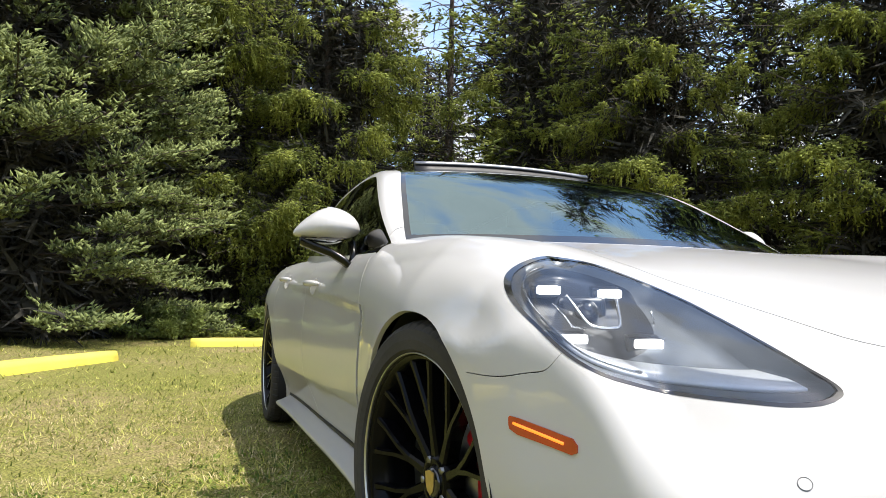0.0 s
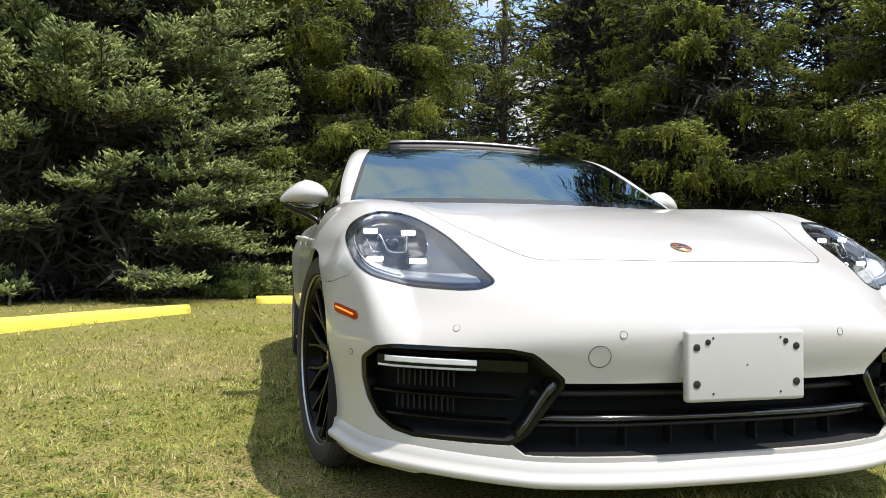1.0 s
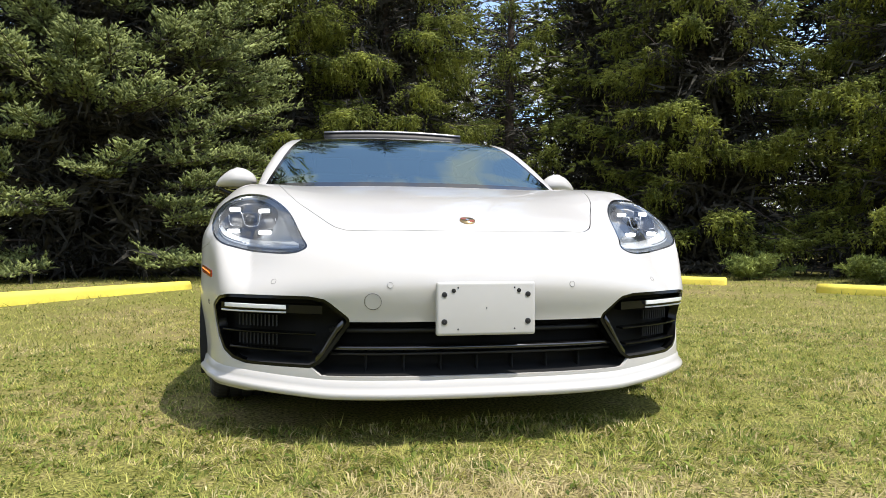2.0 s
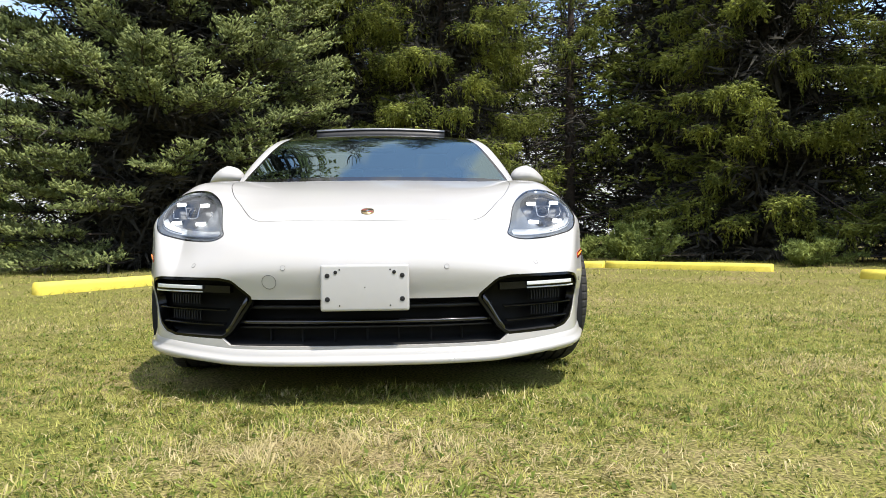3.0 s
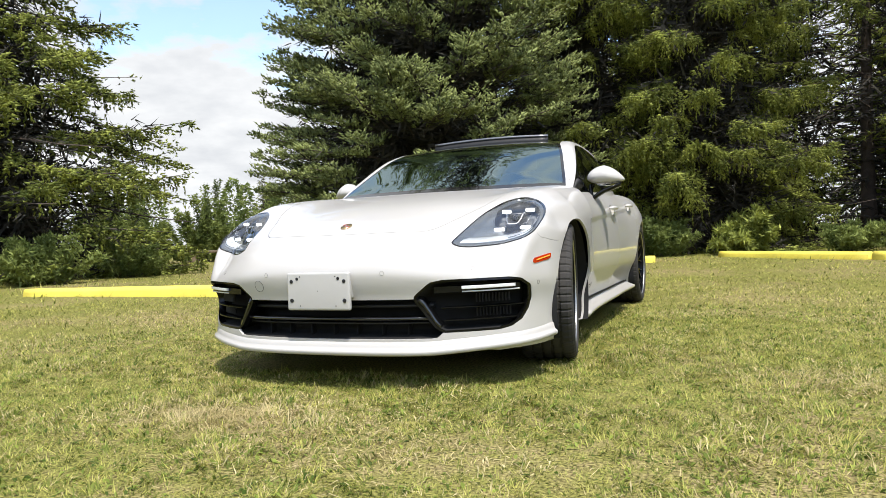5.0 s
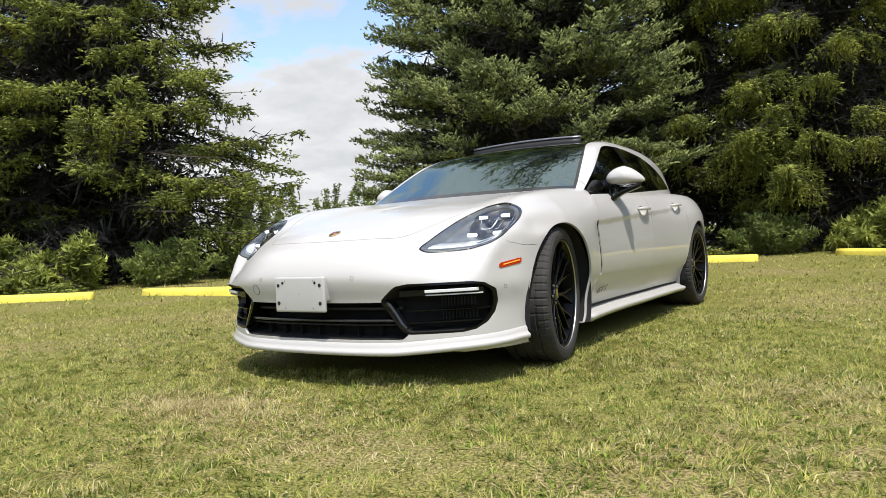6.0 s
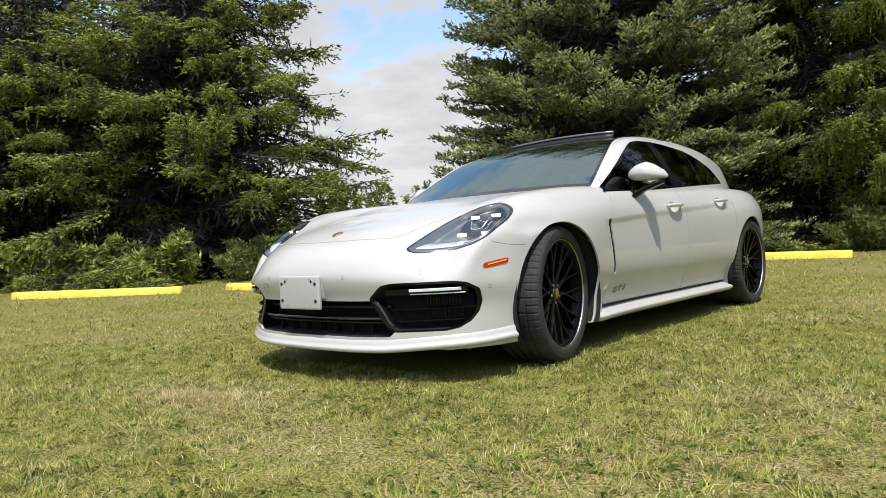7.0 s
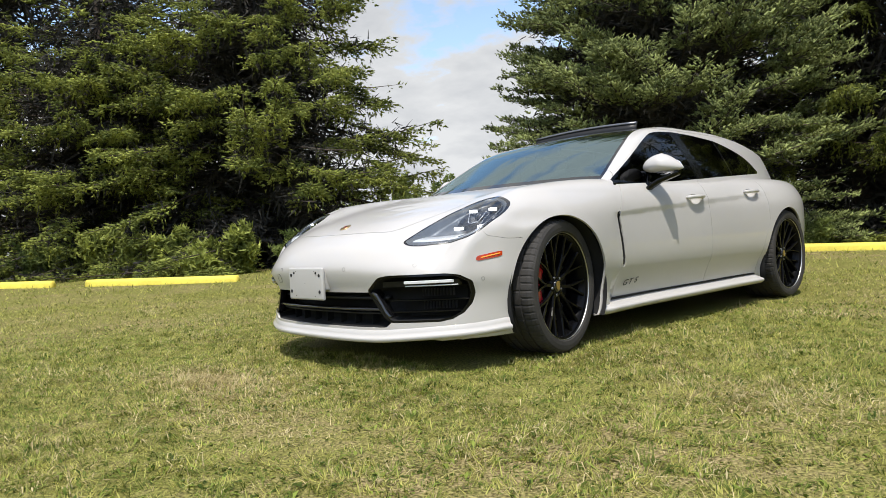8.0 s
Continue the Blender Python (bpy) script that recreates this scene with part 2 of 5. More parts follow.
# ---- building helpers ----
def link_mesh(name, bm, material, smooth=True):
    me = bpy.data.meshes.new(name)
    bm.to_mesh(me)
    bm.free()
    if smooth:
        me.polygons.foreach_set("use_smooth", [True] * len(me.polygons))
    me.materials.append(material)
    return me


def part(name, bm, material, parent, label="", smooth=True):
    """One mesh object under a thing or a part."""
    ob = new(name, link_mesh(name, bm, material, smooth))
    ob.parent = parent
    if label:
        tagged(ob, label)
    return ob


def thing(name, label, category, at=(0, 0, 0), turn=0.0, group="", kind=""):
    ob = new(name)
    ob.empty_display_size = 0.1
    ob.matrix_basis = pose(*at, 0, 0, turn)
    return tagged(ob, label, category, group, kind)


def bare(name, verts, faces, material, parent=None, smooth=True):
    me = bpy.data.meshes.new(name)
    me.from_pydata(verts, [], faces)
    me.update()
    if smooth:
        me.polygons.foreach_set("use_smooth", [True] * len(me.polygons))
    me.materials.append(material)
    ob = new(name, me)
    ob.parent = parent
    return ob


def block(size, at=(0, 0, 0), bevel=0.004, m=None, segments=2):
    bm = bmesh.new()
    bmesh.ops.create_cube(bm, size=1, matrix=Matrix.Translation(at) @ (m if m else Matrix()) @ Matrix.Diagonal((*size, 1)))
    if bevel:
        bmesh.ops.bevel(bm, geom=bm.edges[:], offset=bevel, segments=segments, affect="EDGES", profile=0.6)
    return bm


def lathe(profile, segments=64, closed=False):
    """Turns (radius, along) pairs about the x axis."""
    bm = bmesh.new()
    rings = []
    for i in range(segments):
        a = 2 * math.pi * i / segments
        rings.append([bm.verts.new((h, r * math.cos(a), r * math.sin(a))) for r, h in profile])
    n = len(profile)
    for i in range(segments):
        p, q = rings[i], rings[(i + 1) % segments]
        for j in range(n if closed else n - 1):
            k = (j + 1) % n
            bm.faces.new((p[j], p[k], q[k], q[j]))
    bmesh.ops.recalc_face_normals(bm, faces=bm.faces[:])
    return bm


def tube(points, radii, sides=6, caps=True):
    bm = bmesh.new()
    pts = [Vector(p) for p in points]
    if not hasattr(radii, "__len__"):
        radii = [radii] * len(pts)
    radii = [float(r) for r in radii]
    rings = []
    for i, p in enumerate(pts):
        d = (pts[min(i + 1, len(pts) - 1)] - pts[max(i - 1, 0)]).normalized()
        u = d.orthogonal().normalized() if i == 0 else (u - d * u.dot(d)).normalized()
        w = d.cross(u)
        rings.append([bm.verts.new(p + radii[i] * (u * math.cos(2 * math.pi * k / sides) + w * math.sin(2 * math.pi * k / sides))) for k in range(sides)])
    for a, b in zip(rings, rings[1:]):
        for k in range(sides):
            bm.faces.new((a[k], a[(k + 1) % sides], b[(k + 1) % sides], b[k]))
    if caps:
        bm.faces.new(rings[0][::-1])
        bm.faces.new(rings[-1])
    bmesh.ops.recalc_face_normals(bm, faces=bm.faces[:])
    return bm


def merge(*bms):
    out = bmesh.new()
    for b in bms:
        me = bpy.data.meshes.new("tmp")
        b.to_mesh(me)
        b.free()
        out.from_mesh(me)
        bpy.data.meshes.remove(me)
    return out


def shape2d(outline, radius=0.0):
    """Signed distance to a closed outline in two coordinates, its corners rounded off by radius."""
    q = np.array(outline, float)

    def sd(u, v):
        d = np.full(np.shape(u), 1e9)
        inside = np.zeros(np.shape(u), bool)
        for a, b in zip(q, np.roll(q, -1, axis=0)):
            e = b - a
            wu, wv = u - a[0], v - a[1]
            s = np.clip((wu * e[0] + wv * e[1]) / (e @ e), 0, 1)
            d = np.minimum(d, np.hypot(wu - s * e[0], wv - s * e[1]))
            cross = (a[1] > v) != (b[1] > v)
            if a[1] != b[1]:
                inside ^= cross & (u < (b[0] - a[0]) * (v - a[1]) / (b[1] - a[1]) + a[0])
        return np.where(inside, -d, d) - radius
    return sd


def closed_curve(points, steps=6):
    """A smooth closed curve through a few points."""
    q = np.array(points, float)
    n = len(q)
    out = []
    for i in range(n):
        a, b, c, d = q[i - 1], q[i], q[(i + 1) % n], q[(i + 2) % n]
        for k in range(steps):
            t = k / steps
            out.append(0.5 * (2 * b + (c - a) * t + (2 * a - 5 * b + 4 * c - d) * t * t + (3 * b - a - 3 * c + d) * t ** 3))
    return np.array(out)


def open_curve(points, steps=8):
    q = [np.array(p, float) for p in points]
    q = [2 * q[0] - q[1]] + q + [2 * q[-1] - q[-2]]
    out = []
    for a, b, c, d in zip(q, q[1:], q[2:], q[3:]):
        for k in range(steps):
            t = k / steps
            out.append(0.5 * (2 * b + (c - a) * t + (2 * a - 5 * b + 4 * c - d) * t * t + (3 * b - a - 3 * c + d) * t ** 3))
    return [tuple(p) for p in out] + [tuple(q[-2])]
# ---- car body form: an implicit solid in the car's own frame (x across, y from nose to tail, z up) ----
def spline(*pairs):
    """A natural cubic spline through a few (at, value) knots, sampled finely; held straight past its ends."""
    at = np.array(pairs[0::2], float)
    val = np.array(pairs[1::2], float)
    n = len(at)
    h = np.diff(at)
    A = np.eye(n)
    r = np.zeros(n)
    for i in range(1, n - 1):
        A[i, i - 1:i + 2] = h[i - 1], 2 * (h[i - 1] + h[i]), h[i]
        r[i] = 6 * ((val[i + 1] - val[i]) / h[i] - (val[i] - val[i - 1]) / h[i - 1])
    m = np.linalg.solve(A, r)
    fine = np.linspace(at[0], at[-1], 3001)
    k = np.clip(np.searchsorted(at, fine, side="right") - 1, 0, n - 2)
    a, b = at[k + 1] - fine, fine - at[k]
    out = (m[k] * a ** 3 + m[k + 1] * b ** 3) / (6 * h[k]) + (val[k] / h[k] - m[k] * h[k] / 6) * a + (val[k + 1] / h[k] - m[k + 1] * h[k] / 6) * b
    return lambda v: np.interp(v, fine, out)


def smax(a, b, k):
    d = np.clip(0.5 + 0.5 * (a - b) / k, 0, 1)
    return b + (a - b) * d + k * d * (1 - d)


HUB_F, HUB_R, HUB_Z = 0.935, 3.886, 0.355
NOSE_PLAN = spline(0, 0, 0.15, 0.003, 0.3, 0.015, 0.42, 0.04, 0.55, 0.088, 0.66, 0.146, 0.78, 0.235, 0.845, 0.32, 0.893, 0.44, 0.932, 0.57, 0.952, 0.75, 0.975, 1.158)
NOSE_FACE = spline(0.1, 0.06, 0.2, 0.03, 0.3, 0.03, 0.4, 0.028, 0.45, 0.012, 0.52, 0.0, 0.6, 0.005, 0.7, 0.02, 0.9, 0.1)
HOOD = spline(-0.096, 0.48, 0, 0.553, 0.038, 0.596, 0.096, 0.643, 0.163, 0.68, 0.258, 0.722, 0.383, 0.762, 0.574, 0.812, 0.766, 0.85, 0.958, 0.882, 1.208, 0.917, 1.458, 0.945, 1.758, 0.965, 2.358, 0.98, 2.958, 0.99, 3.858, 1, 4.558, 0.985, 5.058, 0.95)
SIDE_PLAN = spline(0, 0.87, 0.478, 0.942, 0.938, 0.962, 1.458, 0.938, 1.958, 0.928, 2.558, 0.938, 3.158, 0.947, 3.888, 0.965, 4.358, 0.9, 4.708, 0.77, 5.058, 0.56)
SIDE_IN = spline(0.0, 0.12, 0.12, 0.07, 0.2, 0.05, 0.28, 0.05, 0.36, 0.034, 0.44, 0.012, 0.52, 0.003, 0.6, 0.0, 0.7, 0.0, 0.78, 0.008, 0.85, 0.035, 0.9, 0.065, 0.95, 0.105, 1.02, 0.18)
ROOF = spline(0.958, 0.76, 1.293, 0.925, 1.658, 1.093, 1.958, 1.224, 2.208, 1.306, 2.458, 1.349, 2.708, 1.371, 3.008, 1.38, 3.458, 1.37, 3.958, 1.328, 4.358, 1.27, 4.708, 1.2, 5.058, 1.1)
GLASS_SIDE = spline(0.7, 0.90, 0.9, 0.862, 1.0, 0.83, 1.13, 0.772, 1.27, 0.694, 1.34, 0.636, 1.40, 0.55, 1.45, 0.44)


def crease_line(y):
    return 0.733 + 0.058 * (y - 1.48)


def lower_body(p):
    x, y, z = np.abs(p[..., 0]), p[..., 1], p[..., 2]
    plan = NOSE_PLAN(x)
    front = plan + NOSE_FACE(z) - y - 0.03 * np.clip((x - 0.6) / 0.2, 0, 1) * np.exp(-((z - 0.44) / 0.07) ** 2)
    crest = 0.059 * np.exp(-((x - 0.77) / np.where(x < 0.77, 0.20, 0.15)) ** 2) * np.clip((y - 0.1) / 0.5, 0, 1) * np.clip((1.62 - y) / 0.85, 0, 1)
    fade = np.clip((1.6 - y) / 1.2, 0, 1)
    top = z - (HOOD(y - 1.5 * np.minimum(plan, 0.2) * fade) + crest - 0.035 * (x / 0.8) ** 2 * np.clip(y - 0.8, 0, 1))
    flare = 0.012 * (np.exp(-((y - HUB_F) / 0.42) ** 2) + np.exp(-((y - HUB_R) / 0.42) ** 2)) * np.exp(-((z - 0.5) / 0.3) ** 2)
    tuck = 0.034 * np.clip((z - 0.64) / 0.17, 0, 1.2) ** 2 * np.clip((1.5 - y) / 0.5, 0, 1)
    roll = np.clip((z - 0.585) / 0.15, 0, 1)
    tuck = tuck + 0.045 * roll * roll * (3 - 2 * roll) * np.clip((0.95 - y) / 0.3, 0, 1)
    lip = 0.006 * np.exp(-((np.hypot(y - 0.925, z - 0.33) - 0.40) / 0.035) ** 2) * np.clip((0.72 - z) / 0.1, 0, 1)
    below = crease_line(y) - z
    step = 0.009 * np.clip(below / 0.03, 0, 1) * np.exp(-(np.maximum(below, 0) / 0.16) ** 2) * np.clip((y - 1.40) / 0.08, 0, 1) * np.clip((3.75 - y) / 0.6, 0, 1)
    fold = np.clip((0.418 - 0.012 * (y - 1.5) - z) / 0.18, 0, 1.4)
    hollow = (0.036 * fold + 0.10 * np.clip(0.31 - z, 0, 0.1)) * np.clip((y - 1.40) / 0.10, 0, 1) * np.clip((3.52 - y) / 0.08, 0, 1)
    side = x - (SIDE_PLAN(y) - SIDE_IN(z) + flare + lip - tuck - step - hollow)
    rear = y - (5.03 - 0.25 * (x / 0.9) ** 4 - 0.35 * (z - 0.6) ** 2)
    f = smax(smax(front, side, 0.03), smax(top, rear, 0.05), 0.06)
    return np.maximum(f, 0.158 - z)


def greenhouse(p):
    x, y, z = np.abs(p[..., 0]), p[..., 1], p[..., 2]
    bow = 0.40 * x ** 2 * np.clip((3.0 - y) / 1.4, 0, 1)
    roof = z - (ROOF(y - bow) - 0.045 * (x / 0.6) ** 2 * np.clip((y - 2.1) / 0.8, 0, 1))
    taper = 1 - 0.19 * (np.clip(y - 2.6, 0, 3) / 1.5) ** 2 - 0.045 * np.clip((2.4 - y) / 0.8, 0, 1.2) ** 2
    side = x - GLASS_SIDE(z) * taper
    rear = y - (4.76 - 0.9 * np.clip(z - 0.95, 0, 1) - 0.15 * x ** 2)
    return np.maximum(smax(smax(roof, side, 0.035), rear, 0.05), np.maximum(1.15 - y, 0.60 - z))


def body(p):
    return np.minimum(lower_body(p), greenhouse(p))

# ---- the car ----
def carve(bm, g):
    """Cuts the mesh along the line g = 0."""
    bm.verts.index_update()
    co = np.array([v.co for v in bm.verts])
    val = g(co)
    val = np.where(np.abs(val) < 1e-7, 1e-7, val)
    crossing = [e for e in bm.edges if val[e.verts[0].index] * val[e.verts[1].index] < 0]
    if not crossing:
        return
    ia = np.array([e.verts[0].index for e in crossing])
    ib = np.array([e.verts[1].index for e in crossing])
    lo, hi = np.zeros(len(ia)), np.ones(len(ia))
    sa = np.sign(val[ia])
    for _ in range(14):
        mid = (lo + hi) / 2
        sm = np.sign(g(co[ia] + (co[ib] - co[ia]) * mid[:, None]))
        lo, hi = np.where(sm == sa, mid, lo), np.where(sm == sa, hi, mid)
    fresh = set()
    touched = set()
    for e, t in zip(crossing, np.clip((lo + hi) / 2, 0.02, 0.98)):
        touched.update(e.link_faces)
        fresh.add(bmesh.utils.edge_split(e, e.verts[0], float(t))[1])
    for f in touched:
        vs = [v for v in f.verts if v in fresh]
        if len(vs) == 2:
            try:
                bmesh.utils.face_split(f, vs[0], vs[1])
            except ValueError:
                pass
        elif len(vs) == 4:
            try:
                other = bmesh.utils.face_split(f, vs[0], vs[1])[0]
                for q in (f, other):
                    if vs[2] in q.verts and vs[3] in q.verts:
                        bmesh.utils.face_split(q, vs[2], vs[3])
                        break
            except ValueError:
                pass


def shell_mesh():
    """The whole skin: a fine box lattice pressed on to the solid from inside."""
    xs = np.linspace(-1, 1, 101)
    xs = np.sign(xs) * (np.abs(xs) ** 0.9)
    ys = np.concatenate([np.linspace(0, 0.24, 46)[:-1], np.linspace(0.24, 1, 150)])
    zs = np.linspace(0, 1, 56)
    nx, ny, nz = len(xs), len(ys), len(zs)
    index = {}
    pts = []
    quads = []

    def vid(i, j, k):
        key = (i, j, k)
        if key not in index:
            index[key] = len(pts)
            pts.append((xs[i], ys[j], zs[k]))
        return index[key]
    for i in range(nx - 1):
        for k in range(nz - 1):
            quads.append((vid(i, 0, k), vid(i + 1, 0, k), vid(i + 1, 0, k + 1), vid(i, 0, k + 1)))
            quads.append((vid(i, ny - 1, k), vid(i, ny - 1, k + 1), vid(i + 1, ny - 1, k + 1), vid(i + 1, ny - 1, k)))
        for j in range(ny - 1):
            quads.append((vid(i, j, nz - 1), vid(i + 1, j, nz - 1), vid(i + 1, j + 1, nz - 1), vid(i, j + 1, nz - 1)))
    for j in range(ny - 1):
        for k in range(nz - 1):
            quads.append((vid(0, j, k), vid(0, j, k + 1), vid(0, j + 1, k + 1), vid(0, j + 1, k)))
            quads.append((vid(nx - 1, j, k), vid(nx - 1, j + 1, k), vid(nx - 1, j + 1, k + 1), vid(nx - 1, j, k + 1)))
    q = np.array(pts)
    top = np.interp(q[:, 1], [0, 0.2, 0.35, 0.5, 0.8, 1], [0.64, 0.95, 1.05, 1.42, 1.42, 1.05])
    box = np.stack([q[:, 0] * 1.02, q[:, 1] * 5.2 - 0.06, 0.10 + q[:, 2] * top], 1)
    inner_z = np.interp(box[:, 1], [0, 0.9, 1.6, 2.4, 4.2, 5], [0.42, 0.5, 0.62, 0.75, 0.75, 0.6])
    start = np.stack([q[:, 0] * 0.45, np.clip(box[:, 1], 0.75, 4.3) * 1.0, np.where(q[:, 2] < 0.35, np.minimum(inner_z, box[:, 2] * 0.6 + 0.16), inner_z)], 1)
    start[:, 2] = inner_z * (0.35 + 0.65 * q[:, 2]) + 0.06
    way = box - start
    way[:, 0] *= 1.5
    way[:, 1] *= 1.3
    way[:, 2] *= 1.3
    lo, hi = np.zeros(len(q)), np.ones(len(q))
    for _ in range(26):
        mid = (lo + hi) / 2
        inside = body(start + way * mid[:, None]) < 0
        lo, hi = np.where(inside, mid, lo), np.where(inside, hi, mid)
    p = start + way * ((lo + hi) / 2)[:, None]
    me = bpy.data.meshes.new("shell")
    me.from_pydata(p.tolist(), [], quads)
    bm = bmesh.new()
    bm.from_mesh(me)
    bpy.data.meshes.remove(me)
    return bm


ax = lambda p: np.abs(p[:, 0])
LAMP = closed_curve([(0.547, 0.629), (0.575, 0.611), (0.615, 0.605), (0.655, 0.606), (0.73, 0.612), (0.79, 0.625), (0.838, 0.641), (0.868, 0.67), (0.883, 0.715), (0.879, 0.76), (0.852, 0.799), (0.805, 0.824), (0.748, 0.833), (0.69, 0.818), (0.643, 0.786), (0.607, 0.747), (0.582, 0.70), (0.563, 0.661)], 4)
sd_lamp = shape2d(LAMP)
sd_intake = shape2d([(0.44, 0.393), (0.50, 0.442), (0.545, 0.450), (0.795, 0.452), (0.822, 0.446), (0.836, 0.428), (0.832, 0.38), (0.822, 0.335), (0.806, 0.302), (0.780, 0.282), (0.74, 0.272), (0.54, 0.27), (0.515, 0.288)], 0.024)
sd_mouth = shape2d([(-0.46, 0.380), (0.46, 0.380), (0.54, 0.272), (0.50, 0.237), (-0.50, 0.237), (-0.54, 0.272)], 0.014)
sd_window = shape2d(np.array(open_curve([(1.545, 0.897), (1.80, 1.035), (2.15, 1.213), (2.34, 1.266), (2.66, 1.278), (3.0, 1.262), (3.28, 1.238), (3.73, 1.146), (3.985, 1.04)], 5) + [(3.96, 1.025), (3.045, 0.972), (2.3, 0.927)]), 0.004)
sd_vent = shape2d([(1.462, 0.725), (1.487, 0.728), (1.533, 0.418), (1.520, 0.420)], 0.006)
sd_marker = shape2d([(0.373, 0.532), (0.375, 0.539), (0.488, 0.557), (0.484, 0.547)], 0.008)
HOOD_LINE = closed_curve([(0.0, 0.168), (0.2, 0.178), (0.38, 0.212), (0.435, 0.245), (0.475, 0.305), (0.54, 0.46), (0.60, 0.60), (0.648, 0.78), (0.675, 1.0), (0.70, 1.3), (0.715, 1.62), (0.0, 1.8), (-0.715, 1.62), (-0.70, 1.3), (-0.675, 1.0), (-0.648, 0.78), (-0.60, 0.60), (-0.54, 0.46), (-0.475, 0.305), (-0.435, 0.245), (-0.38, 0.212), (-0.2, 0.178)], 5)
sd_hood = shape2d(HOOD_LINE)
FENDER_LINE = spline(0.36, 0.70, 0.40, 0.69, 0.418, 0.655, 0.45, 0.636, 0.5, 0.626, 0.6, 0.620, 0.8, 0.618)


def on_roof(p):
    return greenhouse(p) - lower_body(p)      # below zero on the lower body, above zero on the glasshouse


def crease_split(p):
    return lower_body(p) - greenhouse(p)


def g_screen(p):
    """The glass strip over the car's length between the pillars."""
    x, y = ax(p), p[:, 1]
    edge = np.interp(y, [1.3, 1.65, 1.98, 2.2, 2.6, 4.3], [0.83, 0.755, 0.673, 0.61, 0.56, 0.50])
    return np.maximum(np.maximum(x - edge, crease_split(p) * -1 + 0.0005), 1.2 - p[:, 1])


def g_header(p):
    return p[:, 1] - (2.155 + 0.13 * ax(p) ** 2)


def g_roofend(p):
    return p[:, 1] - 4.25


def g_lamp(p):
    return np.maximum(sd_lamp(ax(p), p[:, 2]), p[:, 1] - 0.9)


def lamp_split(p):
    """Below zero in the pale tip of a headlamp, above zero in its dark rounded housing."""
    return np.minimum(1 - np.hypot((ax(p) - 0.79) / 0.135, (p[:, 2] - 0.742) / 0.098), (-sd_lamp(ax(p), p[:, 2]) - 0.024) / 0.1)


def g_intake(p):
    return np.maximum(sd_intake(ax(p), p[:, 2]), p[:, 1] - 0.5)


def g_mouth(p):
    return np.maximum(sd_mouth(p[:, 0], p[:, 2]), p[:, 1] - 0.4)


def g_window(p):
    return np.maximum(sd_window(p[:, 1], p[:, 2]), 0.55 - ax(p))


def g_vent(p):
    return np.maximum(sd_vent(p[:, 1], p[:, 2]), 0.6 - ax(p))


def g_marker(p):
    return np.maximum(sd_marker(p[:, 1], p[:, 2]), 0.6 - ax(p))


def g_arch(p):
    x, y, z = ax(p), p[:, 1], p[:, 2]
    f = np.hypot(y - 0.925, z - 0.33) - 0.393
    r = np.hypot(y - 3.865, z - 0.325) - 0.402
    return np.maximum(np.minimum(f, r), 0.6 - x)


def g_hood(p):
    return np.maximum(sd_hood(p[:, 0], p[:, 1]), 0.6 - p[:, 2])


def g_fender(p):
    """Above zero above the joint of bumper and wing."""
    return np.where(p[:, 1] < 1.0, 1.8 * (p[:, 2] - FENDER_LINE(p[:, 1])), 1.0)


def g_door_front(p):
    y, z = p[:, 1], p[:, 2]
    front = 1.495 + 0.10 * np.clip((z - 0.75) / 0.15, 0, 1.5) - y
    rear = y - (2.60 - 0.04 * (z - 0.6))
    return np.maximum(np.maximum(front, rear), np.maximum(0.235 - z, np.maximum(z - 1.30, 0.5 - ax(p))))


def g_door_rear(p):
    y, z = p[:, 1], p[:, 2]
    front = 2.60 - 0.04 * (z - 0.6) - y
    rear = np.maximum(y - 3.60, 0.47 - np.hypot(y - 3.865, np.minimum(z - 0.32, 0.30)))
    return np.maximum(np.maximum(front, rear), np.maximum(0.235 - z, np.maximum(z - 1.30, 0.5 - ax(p))))


def g_handle(p):
    """The shallow dishes behind the door handles."""
    y, z = p[:, 1], p[:, 2]
    d = np.minimum(np.hypot((y - 2.408) / 0.072, (z - 0.800) / 0.036), np.hypot((y - 3.271) / 0.072, (z - 0.839) / 0.036))
    return np.where(ax(p) > 0.6, (d - 1) * 0.036, 1.0)


def g_pillar(p):
    """The two dark posts between the side panes."""
    y, z = p[:, 1], p[:, 2]
    a = np.abs(y - (2.607 - 0.21 * (z - 1.12))) - 0.056
    b = np.abs(y - (3.209 - 0.13 * (z - 1.12))) - 0.013
    return np.where(sd_window(y, z) < 0.02, np.minimum(a, b), 1.0)


GAP = 0.0015
shell = shell_mesh()
for g in (g_lamp, g_intake, g_mouth, g_window, g_vent, g_marker, g_arch, g_pillar, g_handle):
    carve(shell, g)
carve(shell, lambda p: g_lamp(p) + 0.005)
carve(shell, lambda p: g_intake(p) + 0.010)
carve(shell, lambda p: np.where(g_lamp(p) < 0.01, lamp_split(p), 1.0))
for k in (0.015, 0.026, 0.034):
    carve(shell, lambda p: g_lamp(p) + k)
for k in (0.007, 0.015, 0.025):
    carve(shell, lambda p: g_handle(p) + k)
carve(shell, crease_split)
for k in (0.0, 0.03):
    carve(shell, lambda p: np.where((p[:, 1] > 1.38) & (p[:, 1] < 3.6) & (ax(p) > 0.7), p[:, 2] - crease_line(p[:, 1]) + k, 1.0))
for k in (0.0, 0.006):
    carve(shell, lambda p: np.where((p[:, 1] > 1.42) & (p[:, 1] < 3.5) & (ax(p) > 0.7), p[:, 2] - (0.418 - 0.012 * (p[:, 1] - 1.5)) + k, 1.0))
carve(shell, g_screen)
carve(shell, lambda p: g_screen(p) + 0.02)
